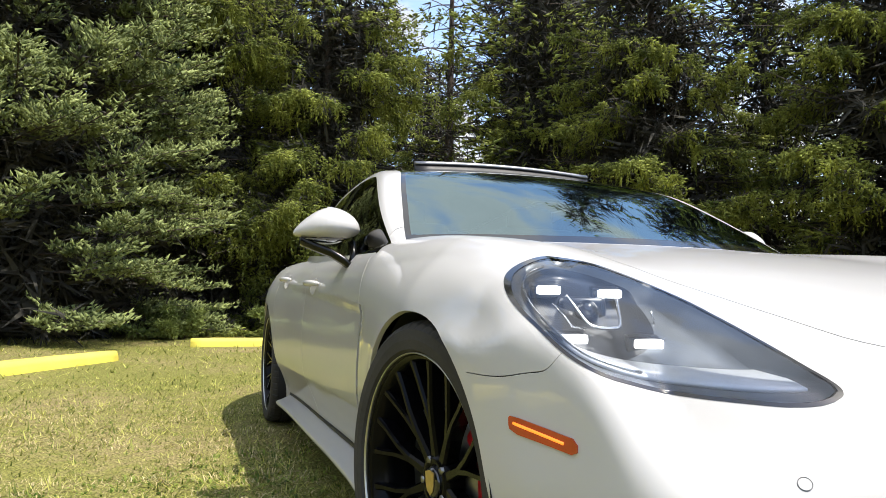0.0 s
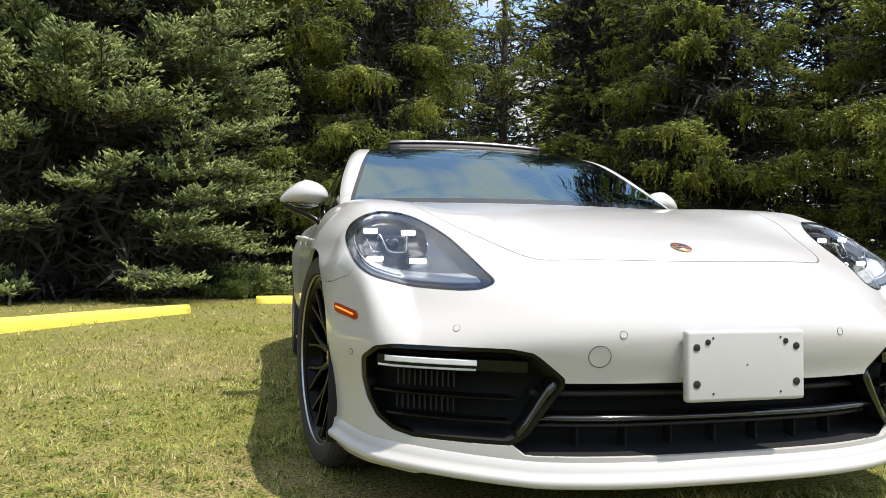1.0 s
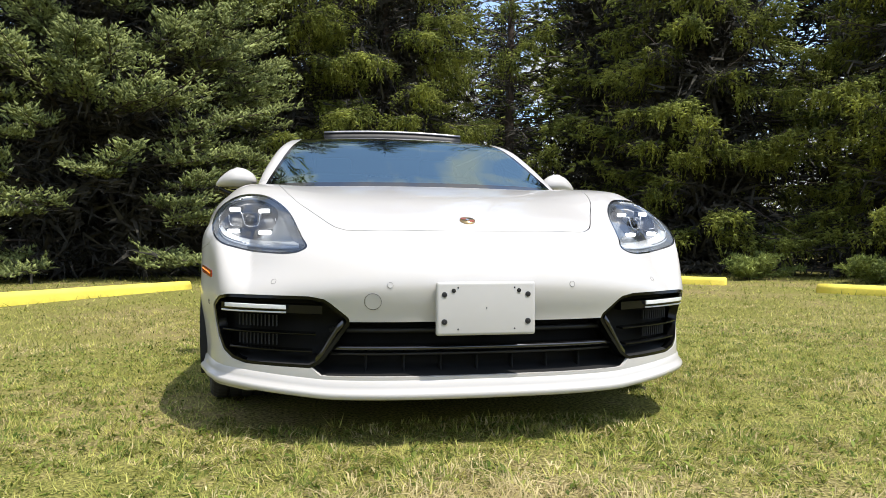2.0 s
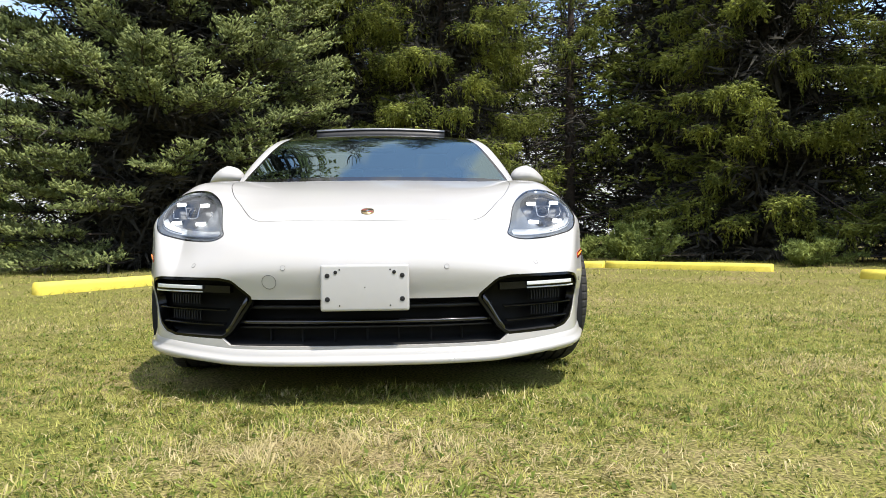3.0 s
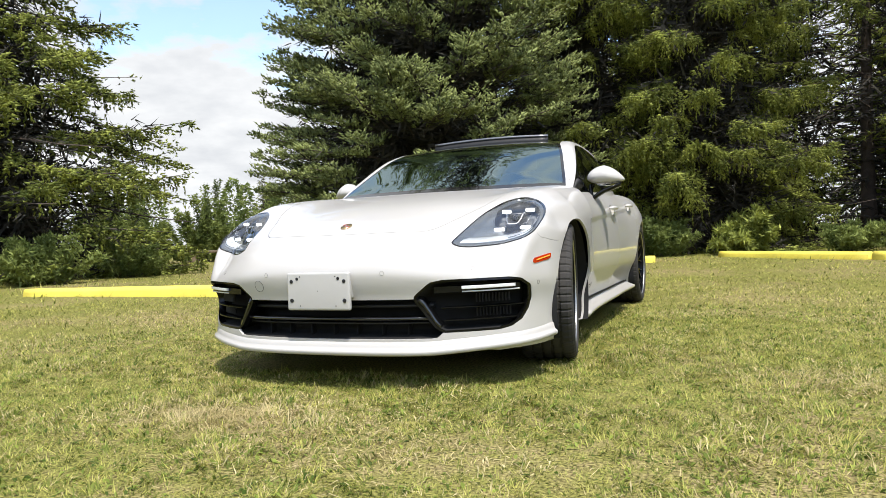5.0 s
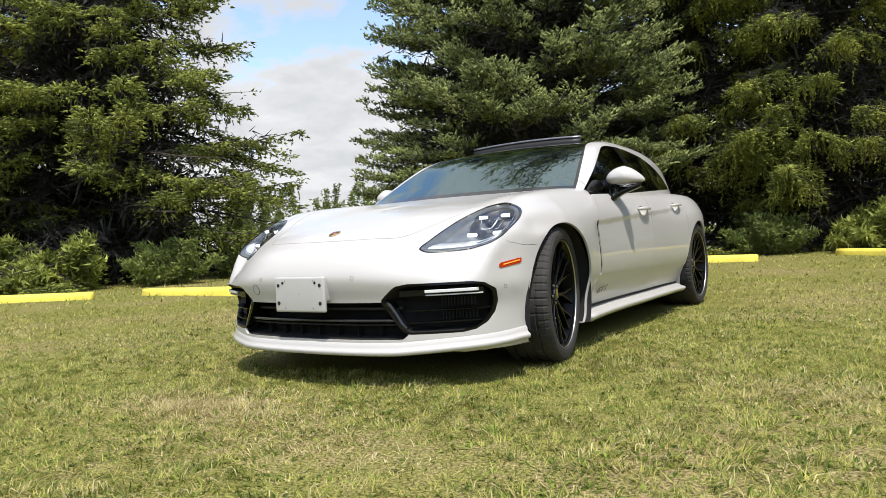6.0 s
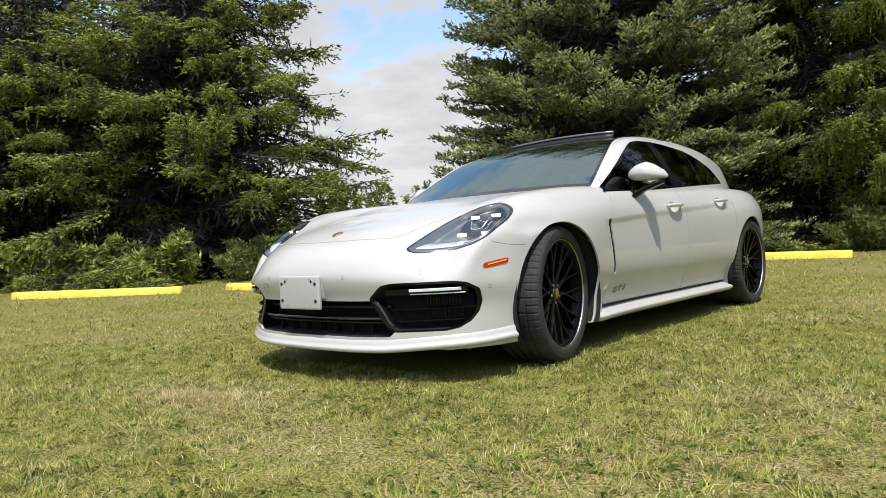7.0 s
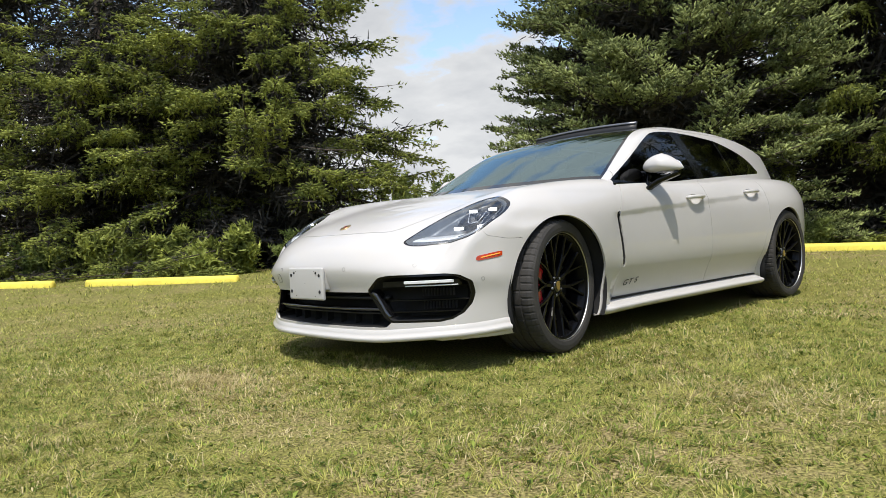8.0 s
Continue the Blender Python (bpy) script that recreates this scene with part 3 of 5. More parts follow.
for g in (g_hood, g_fender, g_door_front, g_door_rear, g_header):
    carve(shell, lambda p, g=g: g(p) - GAP)
    carve(shell, lambda p, g=g: g(p) + GAP)
carve(shell, g_roofend)
carve(shell, lambda p: g_header(p) + 0.045)

mids = np.array([f.calc_center_median() for f in shell.faces])
kind = np.full(len(mids), 0)
names = ["body", "hood", "bumper", "wing", "front_door", "rear_door", "windscreen", "roof_glass", "window", "lamp", "intake", "mouth", "vent", "marker", "lamp_rim", "intake_rim", "post", "screen_border", "recess", "gone"]
K = {n: i for i, n in enumerate(names)}
v_fender = g_fender(mids)
nose_low = (mids[:, 1] < 0.66) & (v_fender < 0) & (mids[:, 2] < 0.80)
kind[:] = K["body"]
kind[(mids[:, 1] < 1.48) & (on_roof(mids) > 0)] = K["wing"]
kind[(g_door_front(mids) < 0)] = K["front_door"]
kind[(g_door_rear(mids) < 0)] = K["rear_door"]
kind[(g_hood(mids) < 0) & (mids[:, 1] < 1.75) & (on_roof(mids) > 0)] = K["hood"]
kind[nose_low] = K["bumper"]
kind[(mids[:, 1] < 0.46) & (mids[:, 2] > 0.55) & (g_hood(mids) > 0) & (ax(mids) < 0.62)] = K["bumper"]
for g in (g_hood, g_fender, g_door_front, g_door_rear):
    strip = np.abs(g(mids)) < GAP
    if g is g_fender:
        strip &= (ax(mids) > 0.6) & (mids[:, 1] < 0.62) & (mids[:, 1] > 0.38)
    if g is g_hood:
        strip &= on_roof(mids) > 0
    if g in (g_door_front, g_door_rear):
        strip &= np.hypot(mids[:, 1] - 0.925, mids[:, 2] - 0.325) > 0.45
    kind[strip] = K["gone"]
glassy = g_screen(mids) < 0
kind[glassy & (g_header(mids) < -GAP)] = K["windscreen"]
kind[(kind == K["windscreen"]) & ((g_screen(mids) > -0.02) | (g_header(mids) > -0.045))] = K["screen_border"]
kind[glassy & (g_header(mids) > GAP) & (g_roofend(mids) < 0)] = K["roof_glass"]
kind[glassy & (np.abs(g_header(mids)) < GAP)] = K["gone"]
kind[g_window(mids) < 0] = K["window"]
kind[g_lamp(mids) < 0] = K["lamp"]
kind[(kind == K["lamp"]) & (g_lamp(mids) > -0.005)] = K["lamp_rim"]
kind[(kind == K["window"]) & (g_pillar(mids) < 0)] = K["post"]
kind[g_intake(mids) < 0] = K["intake"]
kind[(g_mouth(mids) < 0) & (g_intake(mids) > 0)] = K["mouth"]
kind[g_vent(mids) < 0] = K["vent"]
kind[g_handle(mids) < 0] = K["recess"]
kind[g_marker(mids) < 0] = K["marker"]
kind[g_arch(mids) < 0] = K["gone"]
kind[(kind == K["intake"]) & (g_intake(mids) > -0.010)] = K["intake_rim"]
shell.faces.ensure_lookup_table()
SHELL_CO = np.array([v.co for v in shell.verts])
shell.verts.index_update()
SHELL_FACES = [[v.index for v in f.verts] for f in shell.faces]
shell.free()
for _ in range(2):
    e = 0.001
    grad = np.stack([body(SHELL_CO + np.eye(3)[k] * e) - body(SHELL_CO - np.eye(3)[k] * e) for k in range(3)], -1) / (2 * e)
    off = np.clip(body(SHELL_CO), -0.004, 0.004) / np.maximum(np.sum(grad * grad, 1), 0.3)
    SHELL_CO = SHELL_CO - grad * off[:, None]


def normal_at(p):
    e = 0.002
    d = np.stack([body(p + np.eye(3)[k] * e) - body(p - np.eye(3)[k] * e) for k in range(3)], -1)
    return d / np.linalg.norm(d, axis=-1, keepdims=True)


def panel(which, side=0, only=None, flange=0.012, shift=0.0):
    """The faces of one panel, its rim turned inwards; side -1 or 1 picks one half of the car."""
    take = kind == K[which]
    if side:
        take &= mids[:, 0] * side > 0
    if only is not None:
        take &= only
    used = {}
    bm = bmesh.new()
    for i in np.nonzero(take)[0]:
        vs = []
        for v in SHELL_FACES[i]:
            if v not in used:
                used[v] = bm.verts.new(SHELL_CO[v])
            vs.append(used[v])
        try:
            bm.faces.new(vs)
        except ValueError:
            pass
    if not used:
        return bm
    order = list(used.items())
    n = normal_at(SHELL_CO[[k for k, _ in order]])
    nor = {}
    for (k, v), q in zip(order, n):
        nor[v] = Vector(q)
        v.co += nor[v] * shift
    if flange:
        rim = [e for e in bm.edges if e.is_boundary]
        for e in rim:
            e.smooth = False
        old = {v.co.copy().freeze(): nor[v] for e in rim for v in e.verts}
        res = bmesh.ops.extrude_edge_only(bm, edges=rim)
        for v in res["geom"]:
            if isinstance(v, bmesh.types.BMVert):
                v.co -= old.get(v.co.copy().freeze(), Vector((0, 0, 1))) * flange
    return bm


def pocket(which, g, side, depth, slope, push=(0, 1, 0), sink=0.004, only=None):
    """A recess behind an opening: its rim on the skin, its floor pushed in."""
    bm = panel(which, side, only, flange=0)
    if not bm.verts:
        return bm
    co = np.array([v.co for v in bm.verts])
    d = depth * np.clip((-g(co)) / slope, 0, 1)
    for v, k in zip(bm.verts, d):
        v.co += Vector(push) * (float(k) + sink)
    return bm


car = thing("car", "light grey sports estate car with black wheels, parked on grass", "car")
body_part = part("body", panel("body"), M_PAINT, car, "light chalk-grey painted body shell")
part("bonnet", panel("hood"), M_PAINT, car)
bumper = part("front_bumper", panel("bumper"), M_PAINT, car)
windscreen = part("windscreen", panel("windscreen"), M_SCREEN, car, "raked windscreen reflecting sky and branches")
part("border", panel("screen_border"), M_BORDER, windscreen, "black printed edge of the windscreen")
part("roof_glass", panel("roof_glass"), M_GLOSS, car, "black glass roof panel")
for s in (1, -1):
    part("front_wing", panel("wing", s), M_PAINT, car)
    part("front_door", panel("front_door", s), M_PAINT, car)
    part("rear_door", panel("rear_door", s), M_PAINT, car)


def skin_y(x, z):
    """How far back the nose's skin lies at (x, z)."""
    lo, hi = -0.2, 0.9
    for _ in range(30):
        m = (lo + hi) / 2
        if body(np.array([[x, m, z]]))[0] < 0:
            hi = m
        else:
            lo = m
    return hi


def skin_x(y, z):
    lo, hi = 1.1, 0.4
    for _ in range(30):
        m = (lo + hi) / 2
        if body(np.array([[m, y, z]]))[0] < 0:
            hi = m
        else:
            lo = m
    return hi


def skin_z(x, y):
    lo, hi = 1.6, 0.4
    for _ in range(30):
        m = (lo + hi) / 2
        if body(np.array([[x, y, m]]))[0] < 0:
            hi = m
        else:
            lo = m
    return hi


def ribbon(path, profile, closed=False):
    """Sweeps a profile of (out, up) along a path of (point, outward) pairs."""
    bm = bmesh.new()
    rows = []
    for p, o in path:
        p, o = Vector(p), Vector(o).normalized()
        rows.append([bm.verts.new(p + o * a + Vector((0, 0, b))) for a, b in profile])
    n = len(profile)
    for p, q in zip(rows, rows[1:]):
        for j in range(n if closed else n - 1):
            bm.faces.new((p[j], p[(j + 1) % n], q[(j + 1) % n], q[j]))
    if closed:
        bm.faces.new(rows[0][::-1])
        bm.faces.new(rows[-1])
    bmesh.ops.recalc_face_normals(bm, faces=bm.faces[:])
    return bm


def disc_on(at, normal, radius, height, segments=24):
    """A low round cap standing on a surface."""
    bm = bmesh.new()
    turn = Vector(normal).to_track_quat("Z", "Y").to_matrix().to_4x4()
    bmesh.ops.create_cone(bm, cap_ends=True, segments=segments, radius1=radius, radius2=radius * 0.94, depth=height, matrix=Matrix.Translation(at) @ turn @ Matrix.Translation((0, 0, height * 0.3)))
    return bm


def ring_on(at, normal, radius, thick):
    turn = Vector(normal).to_track_quat("X", "Y").to_matrix().to_4x4()
    bm = lathe([(radius - thick, -0.001), (radius - thick, 0.0008), (radius + thick, 0.0008), (radius + thick, -0.001)], 32)
    bmesh.ops.transform(bm, matrix=Matrix.Translation(at) @ turn, verts=bm.verts[:])
    return bm


# glass, posts, vents, lamps, openings
for s in (1, -1):
    cut_a = 2.607 - 0.21 * (mids[:, 2] - 1.12)
    cut_b = 3.209 - 0.13 * (mids[:, 2] - 1.12)
    part("side_window", panel("window", s, only=mids[:, 1] < cut_a), M_TINT, car, "dark tinted side window")
    part("side_window", panel("window", s, only=(mids[:, 1] > cut_a) & (mids[:, 1] < cut_b)), M_TINT, car, "dark tinted side window")
    part("side_window", panel("window", s, only=mids[:, 1] > cut_b), M_TINT, car, "dark tinted quarter window")
    part("window_post", panel("post", s, only=mids[:, 1] < 2.95, shift=0.0015), M_FRAME, car, "gloss black post between side windows")
    part("window_post", panel("post", s, only=mids[:, 1] > 2.95, shift=0.0015), M_GLOSS, car, "slim black post before the quarter window")
    part("wing_vent", pocket("vent", g_vent, s, 0.05, 0.005, (-s, 0, 0)), M_MATT, car, "black air outlet behind the front wheel")
    marker = part("side_marker", panel("marker", s, shift=0.003, flange=0.008), M_AMBER, car, "amber side marker lamp")
    p0, p1 = (0.388, 0.538), (0.482, 0.554)
    part("light_strip", tube([(s * (skin_x(p0[0] + (p1[0] - p0[0]) * k, p0[1] + (p1[1] - p0[1]) * k) + 0.0035), p0[0] + (p1[0] - p0[0]) * k, p0[1] + (p1[1] - p0[1]) * k) for k in (0, 0.25, 0.5, 0.75, 1)], 0.0026, 5), M_AMBERLITE, marker)
    # headlamp
    lamp = part("headlamp", pocket("lamp", lambda p: g_lamp(p) + 0.005, s, 0.075, 0.034, (0, 1, 0), 0.004, lamp_split(mids) > 0), M_LAMPDARK, car, "clear teardrop headlamp with four lit daylight blocks")
    part("inner_reflector", pocket("lamp", lambda p: g_lamp(p) + 0.005, s, 0.075, 0.034, (0, 1, 0), 0.004, lamp_split(mids) < 0), M_LAMP, lamp, "grey reflector in the lamp's tip")
    part("lens", panel("lamp", s, flange=0.0), M_LENS, lamp)
    part("rim", panel("lamp_rim", s, shift=0.0008, flange=0.01), M_GLOSS, lamp, "gloss black lamp surround")
    for (x, y, z), wide in (((0.811, 0.552, 0.766), 0.042), ((0.705, 0.500, 0.761), 0.042), ((0.808, 0.478, 0.685), 0.046), ((0.696, 0.432, 0.679), 0.047)):
        turn = Matrix.Rotation(radians(s * 22), 4, "Z") @ Matrix.Rotation(radians(12), 4, "X")
        y = max(y, skin_y(x, z + 0.012) + 0.016, skin_y(x + 0.5 * wide, z) + 0.014)
        holder = part("light_block", block((wide + 0.008, 0.03, 0.025), (s * x, y + 0.018, z), 0.004, turn), M_LAMPDARK, lamp)
        part("light", block((wide, 0.012, 0.0145), (s * x, y, z), 0.004, turn), M_LED, holder, "lit white daylight block")
    u = [(0.790, 0.545, 0.757), (0.782, 0.535, 0.742), (0.772, 0.507, 0.712), (0.758, 0.497, 0.704), (0.735, 0.485, 0.703), (0.722, 0.483, 0.708), (0.718, 0.495, 0.735), (0.716, 0.503, 0.752)]
    part("chrome_bracket", tube(open_curve([(s * x, y - 0.01, z) for x, y, z in u], 4), 0.0032, 6), M_SILVER, lamp)
    for edge in ([(0.829, 0.742), (0.824, 0.722), (0.816, 0.706), (0.790, 0.703)], [(0.664, 0.732), (0.657, 0.716), (0.658, 0.700), (0.688, 0.696)]):
        part("module_edge", tube([(s * x, max(skin_y(x, z) + 0.022, 0.47), z) for x, z in edge], 0.0018, 5), M_SILVER, lamp)
    bm = bmesh.new()
    bmesh.ops.create_uvsphere(bm, u_segments=24, v_segments=12, radius=0.022, matrix=Matrix.Translation((s * 0.752, 0.530, 0.728)))
    part("projector", bm, M_GLOSS, lamp, "round glass projector")
    part("projector_housing", block((0.085, 0.03, 0.055), (s * 0.752, 0.548, 0.728), 0.012, Matrix.Rotation(radians(s * 22), 4, "Z")), M_LAMPDARK, lamp)
    rim_run = [(0.575, 0.632), (0.62, 0.630), (0.68, 0.632), (0.74, 0.638), (0.795, 0.651), (0.835, 0.670), (0.855, 0.70), (0.862, 0.735), (0.853, 0.77), (0.828, 0.796), (0.79, 0.811)]
    run = open_curve([(x, 0.0, z) for x, z in rim_run], 4)
    part("inner_bezel", tube([(s * p[0], skin_y(p[0], p[2]) + 0.016, p[2]) for p in run[len(run) // 3:]], 0.0024, 6), M_SILVER, lamp, "bright line round the lamp's housing")
    ledge = bmesh.new()
    rows = []
    for p in run[:len(run) * 6 // 10]:
        y = skin_y(p[0], p[2])
        rows.append([ledge.verts.new((s * p[0], y + 0.012, p[2] - 0.004)), ledge.verts.new((s * p[0], y + 0.030, p[2] + 0.002)), ledge.verts.new((s * p[0], y + 0.085, p[2] + 0.016)), ledge.verts.new((s * p[0], y + 0.085, p[2] + 0.006)), ledge.verts.new((s * p[0], y + 0.012, p[2] - 0.010))])
    for p, q in zip(rows, rows[1:]):
        for k in range(5):
            ledge.faces.new((p[k], p[(k + 1) % 5], q[(k + 1) % 5], q[k]))
    bmesh.ops.recalc_face_normals(ledge, faces=ledge.faces[:])
    part("reflector_ledge", ledge, M_PALE, lamp, "pale reflector ledge along the lamp's lower edge")

    # side intake
    intake = part("side_intake", pocket("intake", lambda p: g_intake(p) + 0.010, s, 0.11, 0.01), M_MATT, car, "black front air intake with light bars")
    part("frame", panel("intake_rim", s, shift=-0.003, flange=0.03), M_FRAME, intake, "gloss black intake frame")

    def bar(name, z0, z1, x0, x1, high, deep, material, parent, sink=0.012, label=""):
        pts = []
        for k in range(9):
            x = x0 + (x1 - x0) * k / 8
            z = z0 + (z1 - z0) * k / 8
            pts.append(((s * x, skin_y(x, z) + sink, z), (0, -1, 0)))
        prof = [(0.0, high / 2), (0.003, high / 2 - 0.002), (0.003, -high / 2 + 0.002), (0.0, -high / 2), (-deep, -high / 2), (-deep, high / 2)]
        return part(name, ribbon(pts, prof, True), material, parent, label, smooth=False)
    hood_bar = bar("light_housing", 0.430, 0.434, 0.50, 0.826, 0.030, 0.05, M_FRAME, intake, 0.012)
    bar("light_bar", 0.437, 0.440, 0.612, 0.812, 0.014, 0.02, M_DRL, hood_bar, 0.003, "white daytime light bar")
    bar("light_bar", 0.420, 0.422, 0.612, 0.825, 0.0055, 0.02, M_DRL, hood_bar, 0.003, "thin white light bar")
    bar("fin", 0.350, 0.352, 0.52, 0.826, 0.007, 0.05, M_FRAME, intake, 0.018)
    bar("fin", 0.296, 0.298, 0.53, 0.80, 0.007, 0.05, M_FRAME, intake, 0.014)
    for k in range(11):
        x = 0.645 + k * 0.0125
        for z, h in ((0.386, 0.036), (0.324, 0.034)):
            part("cooling_fin", block((0.004, 0.012, h), (s * x, skin_y(x, z) + 0.062, z), 0), M_PLASTIC, intake, smooth=False)
    # gloss blade from the tip of the intake down
    blade = [(0.435, 0.392), (0.455, 0.368), (0.478, 0.330), (0.500, 0.292), (0.520, 0.268)]
    part("corner_blade", ribbon([((s * x, skin_y(x, z) + 0.012, z), (0, -1, 0)) for x, z in blade], [(0.0, 0.016), (0.008, 0.010), (0.008, -0.010), (0.0, -0.016), (-0.04, -0.016), (-0.04, 0.016)], True), M_GLOSS, intake)
    # sensors
    for x, z, r in ((0.652, 0.517, 0.0085), (0.295, 0.510, 0.0085)):
        q = np.array([[s * x, skin_y(x, z), z]])
        sensor = part("parking_sensor", disc_on(q[0], normal_at(q)[0], r, 0.0006), M_PAINT, bumper, "round parking sensor", smooth=False)
        part("seal", ring_on(q[0], normal_at(q)[0], r + 0.0005, 0.0002), M_PRIMER, sensor)
    q = np.array([[s * skin_x(0.392, 0.440), 0.392, 0.440]])
    part("parking_sensor", ring_on(q[0], normal_at(q)[0], 0.0085, 0.0004), M_PRIMER, bumper)
    # door handle
    for y0, z0 in ((2.408, 0.806), (3.271, 0.845)):
        x0 = skin_x(y0, z0)
        dish = pocket("recess", g_handle, s, 0.028, 0.030, (-s, 0, 0), 0.0, np.abs(mids[:, 1] - y0) < 0.3)
        handle = part("door_handle", tube([(s * (x0 + a), y0 + b, z0 + c) for a, b, c in ((0.002, -0.115, 0.004), (0.018, -0.09, 0.006), (0.028, -0.04, 0.008), (0.030, 0.02, 0.009), (0.024, 0.08, 0.010), (0.002, 0.105, 0.010))], [0.008, 0.012, 0.0135, 0.0135, 0.012, 0.008], 10), M_PAINT, car)
        part("handle_recess", dish, M_PAINT, handle)
    # mirror
    mirror = bmesh.new()
    bmesh.ops.create_uvsphere(mirror, u_segments=40, v_segments=24, radius=1.0)
    for v in mirror.verts:
        x, y, z = v.co
        grow = 1.0 - 0.42 * max(x, 0) ** 1.6
        v.co = Vector((x * 0.115, (y * 0.095 if y < 0 else y * 0.055) * grow, (z * 0.068 if z > 0 else z * 0.046) * grow * (1.0 + 0.06 * (x < 0))))
        v.co.y += 0.030 * x * abs(x)
        v.co.z += 0.010 * (1 - x * x) - 0.016 * max(x, 0)
    bmesh.ops.transform(mirror, matrix=Matrix.Translation((0.953, 1.965, 0.998)), verts=mirror.verts[:])
    under = mirror.copy()
    bmesh.ops.delete(under, geom=[v for v in under.verts if v.co.z > 0.968], context="VERTS")
    for v in under.verts:
        v.co = Vector((0.953, 1.965, 0.992)) + (v.co - Vector((0.953, 1.965, 0.992))) * 1.035
    if s < 0:
        for half in (mirror, under):
            bmesh.ops.transform(half, matrix=Matrix.Diagonal((-1, 1, 1, 1)), verts=half.verts[:])
            bmesh.ops.reverse_faces(half, faces=half.faces[:])
    wing_mirror = part("wing_mirror", mirror, M_PAINT, car, "light grey wing mirror on a black arm")
    part("mirror_arm", ribbon([((s * x, y, z), (0, -1, 0)) for x, y, z in ((0.862, 1.895, 0.852), (0.900, 1.905, 0.885), (0.945, 1.925, 0.914), (1.000, 1.950, 0.936), (1.045, 1.975, 0.956))], [(0.024, 0.012), (0.029, 0.0), (0.022, -0.015), (-0.024, -0.016), (-0.029, 0.011)], True), M_FRAME, wing_mirror)
    part("mirror_post", tube([(s * 0.866, 1.915, 0.858), (s * 0.858, 1.930, 0.905), (s * 0.862, 1.950, 0.955)], [0.017, 0.014, 0.016], 8), M_FRAME, wing_mirror)
    part("under_shell", under, M_FRAME, wing_mirror, "satin black lower shell of the mirror")
    bm = bmesh.new()
    bmesh.ops.create_uvsphere(bm, u_segments=28, v_segments=12, radius=1.0, matrix=Matrix.Translation((s * 0.950, 2.016, 0.998)) @ Matrix.Diagonal((0.098, 0.010, 0.05, 1)))
    part("mirror_glass", bm, M_CHROME, wing_mirror)
    # side skirt
    run = [1.325, 1.36, 1.45, 1.7, 2.0, 2.4, 2.8, 3.1, 3.3, 3.39]
    part("side_skirt", ribbon([((s * (skin_x(y, 0.44) - 0.040 - (0.03 if y < 1.33 else 0)), y, 0.0), (s, 0, 0)) for y in run], [(-0.060, 0.230), (-0.036, 0.226), (-0.012, 0.214), (0.012, 0.204), (0.036, 0.196), (0.040, 0.186), (0.034, 0.174), (0.015, 0.160), (-0.10, 0.150)], False), M_PAINT, car)
    part("skirt_joint", ribbon([((s * (skin_x(y, 0.44) - 0.040), y, 0.0), (s, 0, 0)) for y in run], [(-0.055, 0.240), (-0.034, 0.238), (-0.032, 0.227), (-0.055, 0.224)], False), M_PLASTIC, car)
    # door letters
    for ch, y in zip("GTS" if s > 0 else "STG", (1.598, 1.655, 1.715)):
        cu = bpy.data.curves.new("letter", "FONT")
        cu.body, cu.size, cu.extrude, cu.shear, cu.align_x, cu.offset = ch, 0.052, 0.0005, 0.3, "CENTER", 0.0006
        tmp = new("letter", cu)
        me = bpy.data.meshes.new_from_object(tmp)
        bpy.data.objects.remove(tmp)
        me.materials.clear()
        me.materials.append(M_LETTER)
        ob = new("letter", me)
        ob.parent = car
        z = 0.300 + 0.06 * (y - 1.6)
        ob.matrix_basis = Matrix.Translation((s * (skin_x(y, z + 0.018) - 0.0010), y, z)) @ Matrix.Rotation(radians(90 * s), 4, "Z") @ Matrix.Rotation(radians(90), 4, "X") @ Matrix.Rotation(radians(4 * s), 4, "Z") @ Matrix.Rotation(radians(24), 4, "X") @ Matrix.Diagonal((1.35, 1, 1, 1))
    # wheel housing
    for y0, zc, r in ((0.925, 0.33, 0.404), (3.865, 0.325, 0.413)):
        n = 28
        rows = []
        liner = bmesh.new()
        for i in range(n + 1):
            a = radians(-25 + 230 * i / n)
            rows.append([liner.verts.new((s * x, y0 + r * math.cos(a), max(zc + r * math.sin(a), 0.165))) for x in (0.50, 0.93)])
        for p, q in zip(rows, rows[1:]):
            liner.faces.new((p[0], p[1], q[1], q[0]))
        liner.faces.new([p[0] for p in rows])
        part("wheel_housing", liner, M_PRIMER, car, "black wheel arch lining")

# centre opening of the bumper
mouth = part("grille_opening", pocket("mouth", g_mouth, 0, 0.13, 0.012), M_MATT, car, "wide black lower grille")
xs = np.linspace(-0.475, 0.475, 17)
part("grille_bar", ribbon([((x, skin_y(x, 0.31) + 0.016, 0.310), (0, -1, 0)) for x in xs], [(-0.02, 0.007), (0.0, 0.006), (0.004, 0.0), (0.0, -0.007), (-0.05, -0.009), (-0.05, 0.009)], True), M_GLOSS, mouth, "gloss black grille bar")
part("grille_bar", ribbon([((x, skin_y(x, 0.36) + 0.05, 0.362), (0, -1, 0)) for x in xs], [(0.0, 0.008), (0.004, 0.0), (0.0, -0.008), (-0.03, -0.008), (-0.03, 0.008)], True), M_PLASTIC, mouth)
for x in np.linspace(-0.36, 0.36, 7):
    part("grille_rib", block((0.006, 0.04, 0.070), (x, skin_y(x, 0.26) + 0.095, 0.262), 0.002), M_MATT, mouth)
